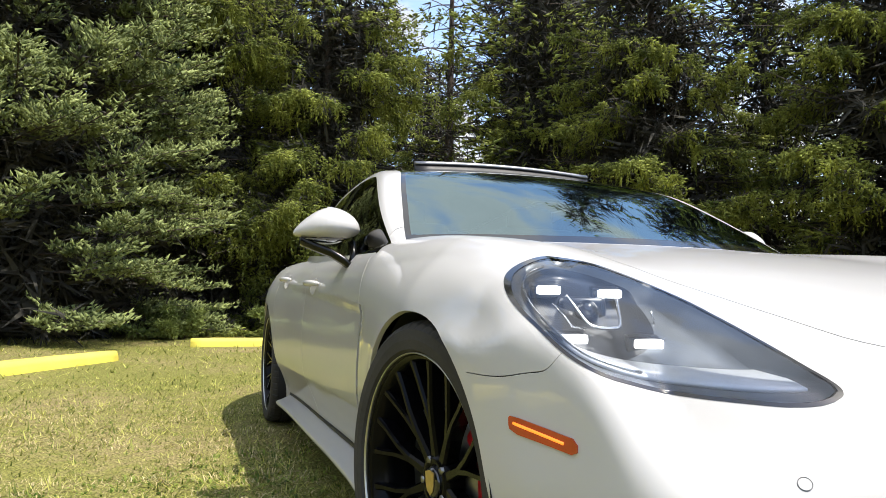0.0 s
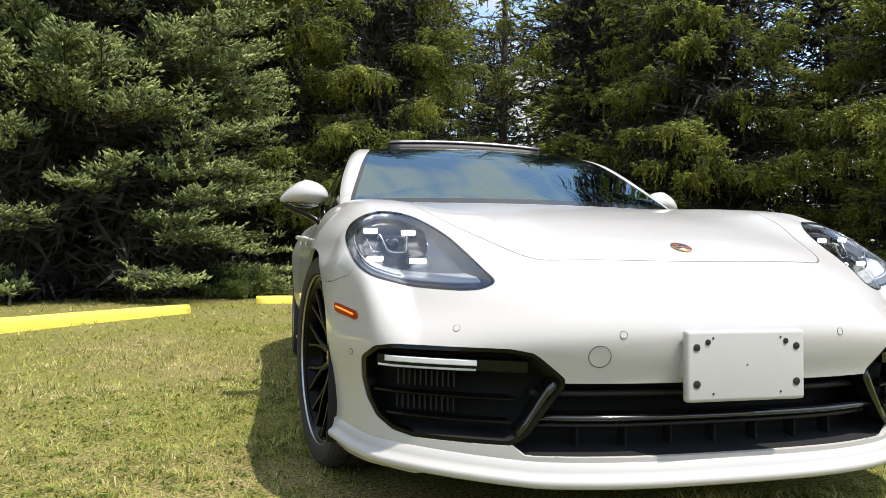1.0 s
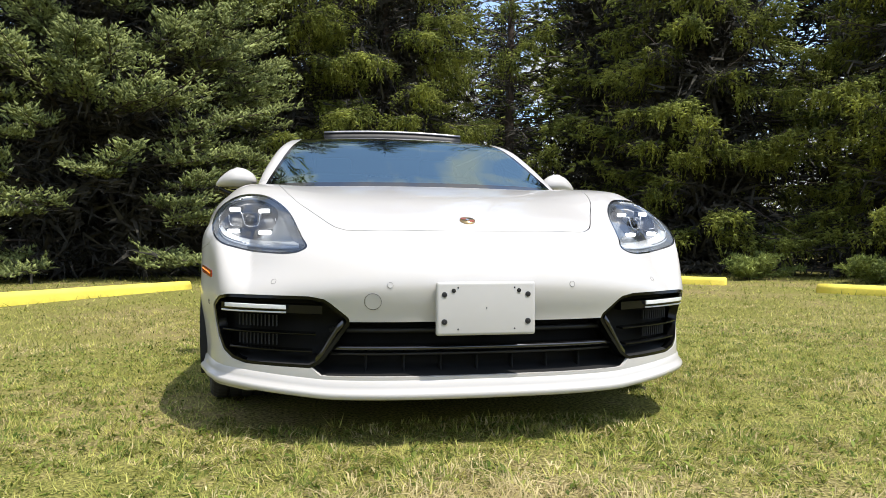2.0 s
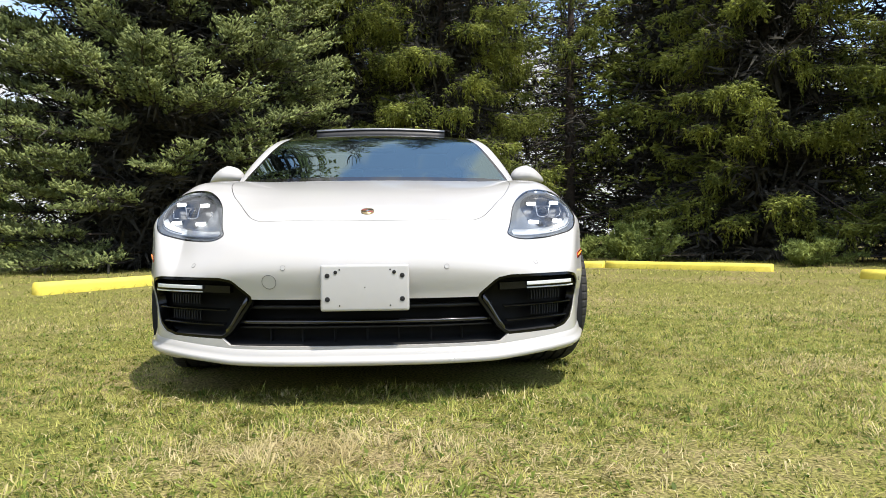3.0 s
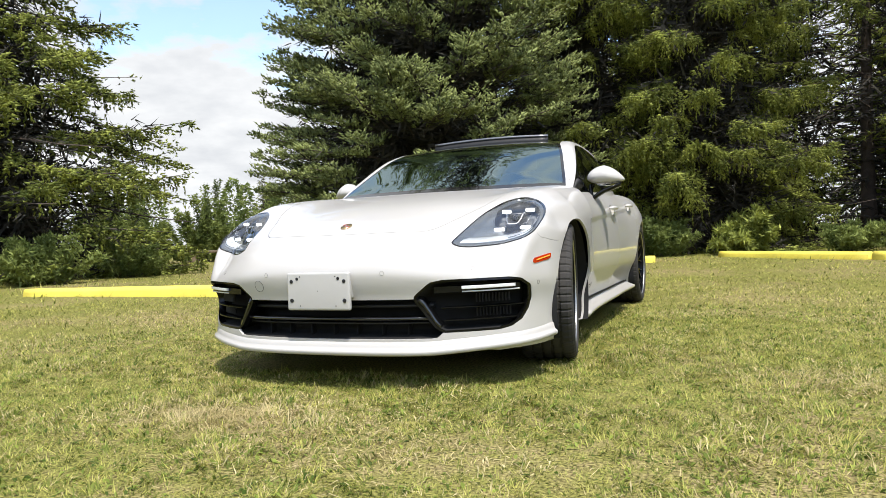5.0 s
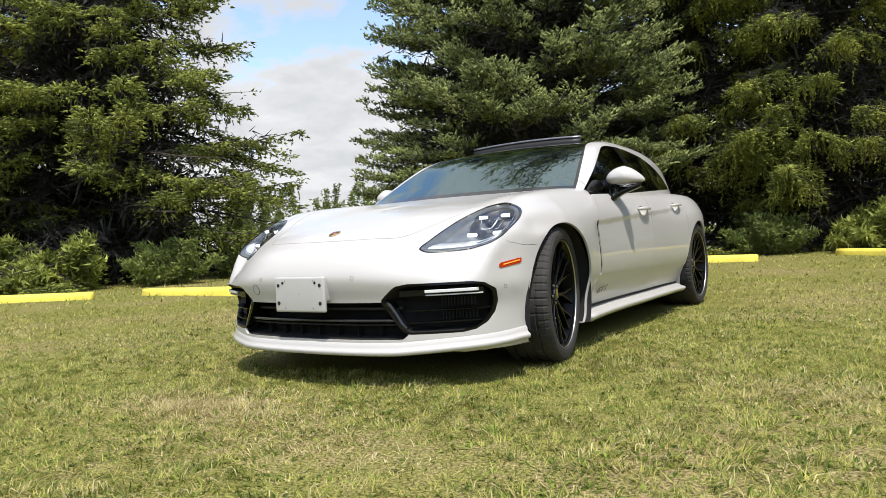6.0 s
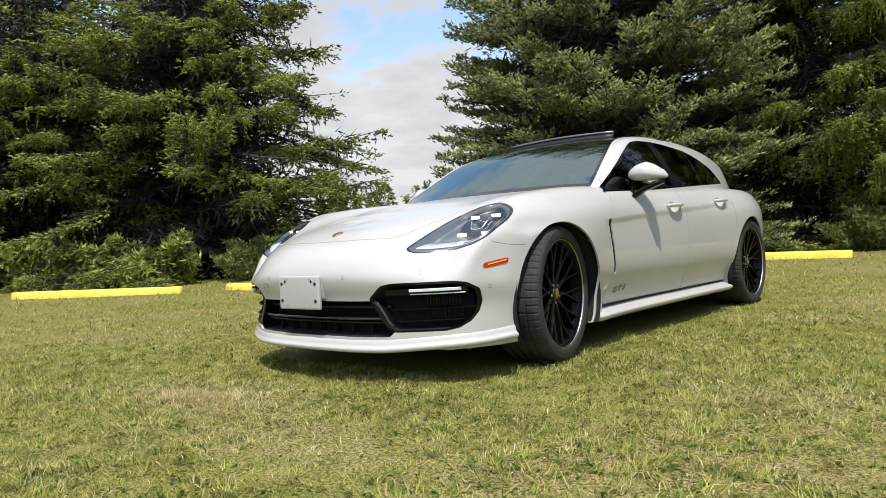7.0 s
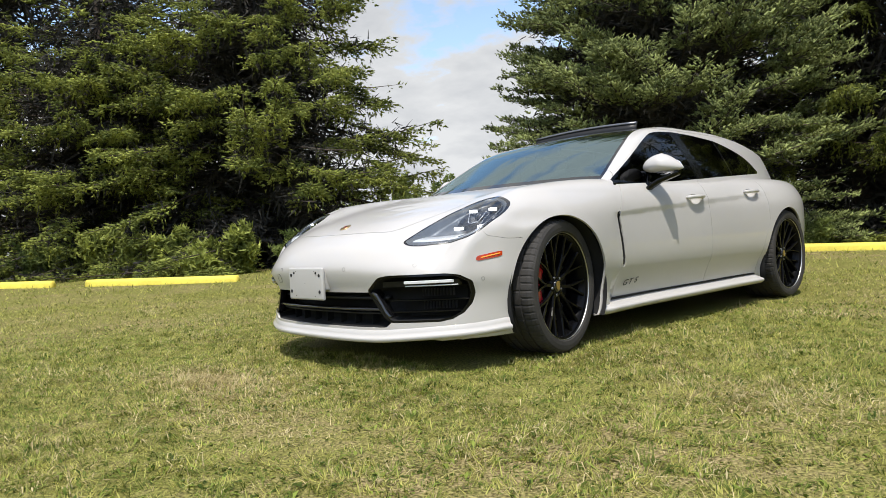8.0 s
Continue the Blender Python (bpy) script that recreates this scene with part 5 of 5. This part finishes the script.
def spikes_mesh(name, co, material):
    n = len(co) // 3
    me = bpy.data.meshes.new(name)
    me.vertices.add(len(co))
    me.vertices.foreach_set("co", co.astype(np.float32).ravel())
    me.loops.add(3 * n)
    me.loops.foreach_set("vertex_index", np.arange(3 * n))
    me.polygons.add(n)
    me.polygons.foreach_set("loop_start", np.arange(n) * 3)
    me.update(calc_edges=True)
    me.materials.append(material)
    return me


def shoots_mesh(name, rng, base, axis, length, thick, needles, material):
    """Shoots as stubby three-sided cones, each with a few needle sprays round it."""
    n = len(base)
    u = np.cross(axis, rng.normal(size=(n, 3)))
    u /= np.linalg.norm(u, axis=1, keepdims=True) + 1e-9
    w = np.cross(axis, u)
    ln, r = length[:, None], (length * thick)[:, None]
    co = []
    for k in range(3):
        a = 2.094 * k
        co.append(base + axis * ln * rng.uniform(0.1, 0.4, (n, 1)) + (u * math.cos(a) + w * math.sin(a)) * r * rng.uniform(0.6, 1.3, (n, 1)))
    co.append(base + axis * ln)
    body_co = np.stack(co, 1).reshape(-1, 3)
    i = np.arange(n)[:, None] * 4
    tri = np.array([[3, 0, 1], [3, 1, 2], [3, 2, 0]])
    faces = (i[:, :, None] + tri[None]).reshape(-1, 3)
    spray = fans(rng, base, axis, length, needles, 0.62, 0.05)
    co = np.concatenate([body_co, spray]).astype(np.float32)
    idx = np.concatenate([faces.ravel(), len(body_co) + np.arange(len(spray))])
    me = bpy.data.meshes.new(name)
    me.vertices.add(len(co))
    me.vertices.foreach_set("co", co.ravel())
    me.loops.add(len(idx))
    me.loops.foreach_set("vertex_index", idx)
    me.polygons.add(len(idx) // 3)
    me.polygons.foreach_set("loop_start", np.arange(len(idx) // 3) * 3)
    me.update(calc_edges=True)
    me.materials.append(material)
    return me


def unit(v):
    return v / (np.linalg.norm(v, axis=-1, keepdims=True) + 1e-9)


def spruce_meshes(seed, height, radius, hang, material, full=0.5, per=8, gap=0.32, rough_out=0.12, lift=0.0, bare_below=0.0, dead=0.0, spacing=0.07, every=0.055, shoot=0.10, thick=0.20, needles=2, strands=0.0, fine_to=7.2, inner=26, face=None, thin=0.35, hollow=0.4, perk=0.22, core=0.0, wild=0.09, puff=0.02, tip=0.10, splay=1.0, breadth=0.36):
    """A spruce: whorls of limbs that carry flat sprays of side twigs set with shoots, strands hanging from them,
    and dead twigs with added dark filler for the shade inside the crown. face is the azimuth of its full, sunny side;
    the other side is thinner."""
    rng = np.random.default_rng(seed)
    up = np.array([0, 0, 1.0])
    limbs, base, axis, size = [], [], [], []
    in_base, in_axis, in_size = [], [], []
    z = 0.25
    t = np.linspace(0, 1, 9)
    while z < height * 0.97:
        low = z < fine_to
        n = per if low else 6
        reach = radius * (1 - z / height) ** full * (0.90 + 0.10 * min(z / 1.5, 1))
        turn = rng.uniform(0, 6.28)
        for i in range(n):
            a = turn + 6.283 * i / n + rng.normal(0, 0.25)
            sunny = 1.0 if face is None else (1.0 if math.cos(a - face) > -0.35 else thin)
            L = max(reach * (1.03 - abs(rng.normal(0, rough_out))), 0.25)
            out = np.array([math.cos(a), math.sin(a), 0])
            across = np.array([-out[1], out[0], 0])
            rise0 = (rng.normal(0.08 + lift, wild) + 0.35 * (z / height)) * min(0.15 + z / 1.8, 1)
            sag = (0.10 + 0.17 * hang) * L * rng.uniform(0.6, 1.4)
            pts = np.outer(t * L, out) + np.outer(np.sin(t * 3.1) * rng.normal(0, 0.05) * L, across)
            pts[:, 2] = z + rng.normal(0, 0.08) + rise0 * L * t - sag * t ** 2 * 1.5 + 0.35 * L * np.clip(t - 0.6, 0, 1) ** 2 * (1 + hang)
            pts[:, 2] = np.maximum(pts[:, 2], 0.14)
            limbs.append((pts, 0.009 + 0.008 * L))
            at = lambda q: np.stack([np.interp(q, t, pts[:, j]) for j in range(3)], 1)
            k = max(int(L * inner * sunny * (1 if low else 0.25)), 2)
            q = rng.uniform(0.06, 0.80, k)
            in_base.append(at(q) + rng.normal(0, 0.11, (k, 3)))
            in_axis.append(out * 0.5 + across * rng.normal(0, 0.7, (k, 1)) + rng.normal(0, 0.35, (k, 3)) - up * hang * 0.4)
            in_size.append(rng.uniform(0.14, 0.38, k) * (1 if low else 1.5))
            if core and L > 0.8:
                # large dark filler near the trunk, added to close off sky as crown shade
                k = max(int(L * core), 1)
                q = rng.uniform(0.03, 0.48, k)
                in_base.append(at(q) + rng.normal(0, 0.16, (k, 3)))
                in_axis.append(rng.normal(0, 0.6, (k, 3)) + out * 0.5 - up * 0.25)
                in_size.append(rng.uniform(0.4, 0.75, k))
            if (z < bare_below and rng.random() < 0.85) or rng.random() < dead:
                continue
            # side twigs, alternating, in one flat spray
            step = spacing if low else spacing * 1.7
            m = max(int(L * (1 - hollow) / step * sunny) * 2, 4)
            q = 1 - (1 - hollow) * rng.uniform(0, 1, m) ** 0.85
            sign = np.where(np.arange(m) % 2, 1.0, -1.0)
            lb = (tip + breadth * min(L, 3.2) * (1 - q) ** 0.75) * rng.uniform(0.55, 1.15, m)
            way = unit(out * rng.uniform(0.45, 0.95, (m, 1)) + across * (sign * rng.uniform(0.45, 0.95, m))[:, None] + up * (0.10 + lift - 0.42 * hang + rng.normal(0, 0.14, m))[:, None])
            root = at(q)
            count = np.maximum((lb / (every if low else every * 1.8)).astype(int), 1)
            which = np.repeat(np.arange(m), count)
            order = np.arange(len(which)) - np.repeat(np.cumsum(count) - count, count)
            f = (order + 0.6) / count[which]
            p = root[which] + way[which] * (lb[which] * f)[:, None] - up * (hang * 0.55 * lb[which] * f ** 2)[:, None] + rng.normal(0, puff, (len(which), 3))
            side = np.cross(way[which], up) * np.where(order % 2, 1.0, -1.0)[:, None]
            g = unit(way[which] * 0.8 + side * splay * rng.uniform(0.2, 0.9, (len(which), 1)) + up * (perk - 0.55 * hang * f)[:, None] + rng.normal(0, 0.18, (len(which), 3)))
            base.append(p)
            axis.append(g)
            size.append(shoot * (1.0 if low else 1.55) * rng.uniform(0.65, 1.25, len(which)))
            if strands and low:
                # strands hang from the spray
                pick = rng.choice(len(p), int(len(p) * strands), replace=True)
                ls = 0.10 + 0.45 * rng.uniform(0, 1, len(pick)) ** 2.2 * (0.7 + 0.3 * min(L / 3, 1))
                sway = unit(-up + rng.normal(0, 0.13, (len(pick), 3)) + out * 0.1)
                c = np.maximum((ls / 0.075).astype(int), 2)
                w = np.repeat(np.arange(len(pick)), c)
                o = np.arange(len(w)) - np.repeat(np.cumsum(c) - c, c)
                base.append(p[pick][w] + sway[w] * (ls[w] * o / c[w])[:, None])
                axis.append(unit(sway[w] + rng.normal(0, 0.30, (len(w), 3))))
                size.append(shoot * 0.9 * rng.uniform(0.7, 1.2, len(w)))
        z += rng.uniform(0.75, 1.25) * gap * (1.0 if low else 1.8)
    base, axis, size = np.concatenate(base), np.concatenate(axis), np.concatenate(size)
    base[:, 2] = np.maximum(base[:, 2], 0.06)
    crown = shoots_mesh("crown", rng, base, axis, size, thick, needles, material)
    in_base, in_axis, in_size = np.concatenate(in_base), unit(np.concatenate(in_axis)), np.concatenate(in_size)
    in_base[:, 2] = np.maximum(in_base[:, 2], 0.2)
    inner_mesh = spikes_mesh("twigs_and_shade_fill", fans(rng, in_base, in_axis, in_size, 2, 0.5, 0.058), M_INNER)
    t = np.linspace(0, 1, 12)
    r0 = 0.013 * height + 0.02
    bm = tube([(0.03 * math.sin(5 * k + seed), 0.03 * math.cos(4 * k), k * height * 0.98 - 0.05) for k in t], [r0 * (1 - 0.93 * k) * (1.25 if k == 0 else 1) for k in t], 9)
    for pts, r in limbs:
        ring = []
        u = [Vector(p) for p in pts[::2]]
        for i, p in enumerate(u):
            q = r * (1 - 0.88 * i / (len(u) - 1))
            ring.append([bm.verts.new(p + Vector((0, 0, q))), bm.verts.new(p + Vector((q * 0.8, q * 0.5, -q * 0.5))), bm.verts.new(p + Vector((-q * 0.8, -q * 0.5, -q * 0.5)))])
        for g, h in zip(ring, ring[1:]):
            for k in range(3):
                bm.faces.new((g[k], g[(k + 1) % 3], h[(k + 1) % 3], h[k]))
    return link_mesh("trunk", bm, M_BARK), crown, inner_mesh


def plant(meshes, x, y, turn, size, label, group="spruces round the lawn"):
    tree = thing("spruce_tree", label, "tree", (x, y, float(rise(x, y))), turn, group)
    tree.scale = (size, size, size)
    for name, me in zip(("trunk", "crown", "twigs_and_shade_fill"), meshes):
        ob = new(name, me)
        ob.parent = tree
        if name == "twigs_and_shade_fill":
            tagged(ob, "dead twigs and added dark filler for the shade inside the crown", kind="stuff")
    return tree


L_BLUE = "dense blue-green spruce with branches down to the grass"
L_NOR = "tall dark green spruce with drooping branchlets"
L_BARE = "tall spruce with bare lower trunk and dead limbs"
SOUTH = radians(-90)
BLUE = spruce_meshes(11, 14, 4.22, 0.03, M_BLUE, full=0.42, per=16, gap=0.30, rough_out=0.085, lift=0.10, shoot=0.105, thick=0.24, face=radians(-95), spacing=0.060, every=0.048, hollow=0.6, perk=0.38, core=8, puff=0.028, tip=0.17, splay=0.7, breadth=0.24, thin=0.13)
WEEPING = spruce_meshes(21, 13.5, 3.9, 0.75, M_GREEN, full=0.5, per=6, gap=0.41, rough_out=0.22, bare_below=0.6, dead=0.10, shoot=0.120, thick=0.20, strands=0.28, face=SOUTH, core=10, thin=0.13, every=0.060)
DARK = spruce_meshes(22, 13.5, 4.1, 0.6, M_GREEN, full=0.55, per=8, gap=0.42, rough_out=0.28, bare_below=0.7, dead=0.30, shoot=0.125, thick=0.20, strands=0.24, inner=26, face=radians(-110), core=12, thin=0.13, every=0.060, tip=0.14, breadth=0.30, splay=0.8, wild=0.13)
BROAD = spruce_meshes(25, 15, 6.4, 0.5, M_GREEN, full=1.05, per=11, gap=0.36, rough_out=0.22, dead=0.06, shoot=0.135, thick=0.22, strands=0.06, face=radians(-40), spacing=0.080, every=0.065, hollow=0.55, core=8, thin=0.13, wild=0.17, puff=0.03, tip=0.18, splay=0.8, breadth=0.26)
BARE = spruce_meshes(23, 12.5, 3.3, 0.8, M_GREEN, full=0.6, per=6, gap=0.42, bare_below=3.6, dead=0.3, shoot=0.12, strands=0.2, inner=14, face=SOUTH)
FAR = spruce_meshes(24, 12.5, 4.2, 0.5, M_GREEN, full=0.55, per=6, gap=0.55, shoot=0.30, spacing=0.26, every=0.2, inner=5, dead=0.2, core=11, fine_to=20)
YOUNG = spruce_meshes(31, 5.6, 1.15, 0.25, M_GREEN, full=0.9, per=7, gap=0.24, shoot=0.13, spacing=0.12, every=0.09, hollow=0.25, inner=10)
for tree, x, y, turn, size, label in (
        (BLUE, -4.6, 12.3, 0, 1.0, L_BLUE), (WEEPING, -1.6, 14.8, 0, 0.95, L_NOR), (WEEPING, 1.2, 14.4, 25, 0.86, L_NOR),
        (BARE, 5.0, 17.0, 10, 1.0, L_BARE), (DARK, 8.4, 12.7, 0, 0.95, L_NOR), (DARK, 11.2, 9.0, -40, 0.95, L_NOR),
        (BROAD, -13.6, 7.2, 0, 1.0, L_NOR), (BROAD, -16.2, 4.2, 35, 0.85, L_NOR)):
    plant(tree, x, y, turn, size, label)
for x, y, turn, size in ((-19.0, 0.2, 250, 1.0), (14.6, 5.6, 80, 1.0), (10.4, 16.4, 150, 1.0), (-0.6, 20.5, 70, 1.05), (0.9, 23.0, 160, 1.1), (11.0, 20.5, 280, 1.1), (9.2, 21.0, 30, 1.2), (13.0, 14.0, 60, 0.95),
                          (7.4, 16.0, 20, 0.9), (15.6, 9.6, 140, 1.0), (-2.6, 18.4, 260, 0.9), (3.3, 20.0, 200, 0.95), (-17.8, 9.4, 40, 0.9), (7.0, 25.0, 110, 0.85), (-20.5, 3.0, 130, 1.1), (-22.0, 7.0, 20, 1.0)):
    plant(FAR, x, y, turn, size, L_NOR)
plant(YOUNG, -17.9, 24.0, 10, 0.68, "young spruce far off across the grass")
plant(YOUNG, 2.3, 21.5, 50, 1.9, L_NOR)
plant(YOUNG, -14.6, 26.0, 70, 0.85, "young spruce far off across the grass")


def treeline():
    """Woods far round the lawn: many ragged crowns as one mass."""
    rng = np.random.default_rng(77)
    base, axis, size = [], [], []
    for i in range(190):
        a = 2 * np.pi * i / 190 + rng.normal(0, 0.02)
        far = rng.uniform(42, 62)
        if -0.75 < math.sin(a) + 0.3 < 0.0 and math.cos(a) > -0.2:
            far += 25
        seen = 1.15 < a < 3.0
        h = rng.uniform(3.4, 5.8) if seen else rng.uniform(4.5, 9.5)
        if 1.05 < a < 1.32:
            h = rng.uniform(11, 16)
        n = (1000 if a > 1.85 else 250) if seen else 90
        z = h * rng.uniform(0, 1, n) ** 1.3
        r = (0.26 + 0.1 * rng.random()) * h * (1 - z / h) ** rng.uniform(0.5, 1.0) * rng.uniform(0.5, 1.0, n)
        b = rng.uniform(0, 6.283, n)
        base.append(np.stack([far * np.cos(a) + r * np.cos(b), far * np.sin(a) + r * np.sin(b), z + 0.1], 1))
        axis.append(np.stack([np.cos(b), np.sin(b), rng.normal(0.1, 0.4, n)], 1))
        size.append(rng.uniform(0.6, 1.3, n) * (0.32 if seen else 1.2))
    base, axis, size = np.concatenate(base), np.concatenate(axis), np.concatenate(size)
    axis /= np.linalg.norm(axis, axis=1, keepdims=True)
    ob = new("far_woods", spikes_mesh("far_woods", fans(rng, base, axis, size, 2, 0.5, 0.25), M_SHRUB))
    return tagged(ob, "distant green woods beyond the lawn", "woods", kind="stuff")


treeline()


def shrub_mesh(seed, wide, high, n, leaf, material):
    rng = np.random.default_rng(seed)
    stems = max(int(wide * 14), 6)
    c = rng.normal(0, 0.32, (stems, 2)) * wide
    k = rng.integers(0, stems, n)
    t = rng.uniform(0.05, 1, n) ** 0.8
    hs = high * rng.uniform(0.5, 1.05, stems) * np.exp(-0.5 * (np.linalg.norm(c, axis=1) / (0.55 * wide)) ** 2)
    base = np.stack([c[k, 0] * (0.4 + 0.8 * t) + rng.normal(0, 0.07, n), c[k, 1] * (0.4 + 0.8 * t) + rng.normal(0, 0.07, n), hs[k] * t + 0.02], 1)
    axis = rng.normal(0, 0.6, (n, 3)) + np.array([0, 0, 0.35])
    axis /= np.linalg.norm(axis, axis=1, keepdims=True)
    crown = spikes_mesh("leaves", fans(rng, base, axis, leaf * rng.uniform(0.6, 1.3, n), 3, 0.7, 0.17), material)
    bm = bmesh.new()
    for (x, y), h in zip(c, hs):
        q = tube([(0.3 * x, 0.3 * y, -0.03), (x * 0.8, y * 0.8, h * 0.5), (x * 1.1, y * 1.1, h * 0.9)], [0.012, 0.008, 0.003], 4, False)
        me = bpy.data.meshes.new("tmp")
        q.to_mesh(me)
        q.free()
        bm.from_mesh(me)
        bpy.data.meshes.remove(me)
    return link_mesh("stems", bm, M_TWIG), crown


def shrub(meshes, x, y, turn, size, label):
    ob = thing("shrub", label, "shrub", (x, y, float(rise(x, y))), turn, "shrubs under the trees")
    ob.scale = (size, size, size)
    a, b = new("stems", meshes[0]), new("leaves", meshes[1])
    a.parent = b.parent = ob
    return ob


SHRUB_A = shrub_mesh(5, 1.3, 1.0, 4000, 0.10, M_SHRUB)
SHRUB_B = shrub_mesh(6, 1.1, 0.7, 3200, 0.08, M_SHRUB)
SHRUB_D = shrub_mesh(8, 2.4, 3.0, 8000, 0.15, M_SHRUB)
SHRUB_C = shrub_mesh(7, 1.2, 0.9, 4000, 0.13, M_GREEN)
for m, x, y, turn, size, label in (
        (SHRUB_D, -16.2, 18.2, 0, 1.0, "tall leafy bush beyond the lawn"),
        (SHRUB_D, -18.4, 16.2, 90, 1.05, "tall leafy bush beyond the lawn"),
        (SHRUB_D, -13.2, 19.0, 200, 0.9, "tall leafy bush beyond the lawn"),
        (SHRUB_A, -9.3, 6.0, 0, 1.0, "leafy green shrub below a spruce"),
        (SHRUB_C, -10.4, 4.9, 80, 1.1, "low spreading conifer shrub below a spruce"),
        (SHRUB_C, -11.9, 4.3, 10, 1.1, "low spreading conifer shrub below a spruce"),
        (SHRUB_C, -13.4, 3.4, 200, 1.2, "low spreading conifer shrub below a spruce"),
        (SHRUB_A, -9.6, 8.2, 120, 0.8, "leafy green shrub below a spruce"),
        (SHRUB_A, -15.0, 2.2, 150, 1.0, "leafy green shrub below a spruce"),
        (SHRUB_B, -1.6, 12.0, 30, 1.0, "low undergrowth at the foot of the spruces"),
        (SHRUB_A, 0.4, 12.3, 90, 0.9, "low undergrowth at the foot of the spruces"),
        (SHRUB_C, 2.2, 13.0, 40, 1.0, "low undergrowth at the foot of the spruces"),
        (SHRUB_B, 3.9, 12.9, 210, 1.1, "low undergrowth at the foot of the spruces"),
        (SHRUB_A, 5.2, 11.8, 300, 1.0, "low undergrowth at the foot of the spruces"),
        (SHRUB_B, 7.3, 9.3, 170, 0.9, "low undergrowth at the foot of the spruces"),
        (SHRUB_B, 8.6, 7.4, 60, 0.9, "low undergrowth at the foot of the spruces")):
    shrub(m, x, y, turn, size, label)


# ---- bench far off under the trees ----
bench = thing("bench", "weathered wooden bench on two thick legs", "bench", (-12.3, 13.7, float(rise(-12.3, 13.7))), 25)
part("seat", block((1.15, 0.34, 0.07), (0, 0, 0.42), 0.01), M_WOOD, bench)
for x in (-0.42, 0.42):
    part("leg", block((0.12, 0.28, 0.42), (x, 0, 0.19), 0.01), M_WOOD, bench)
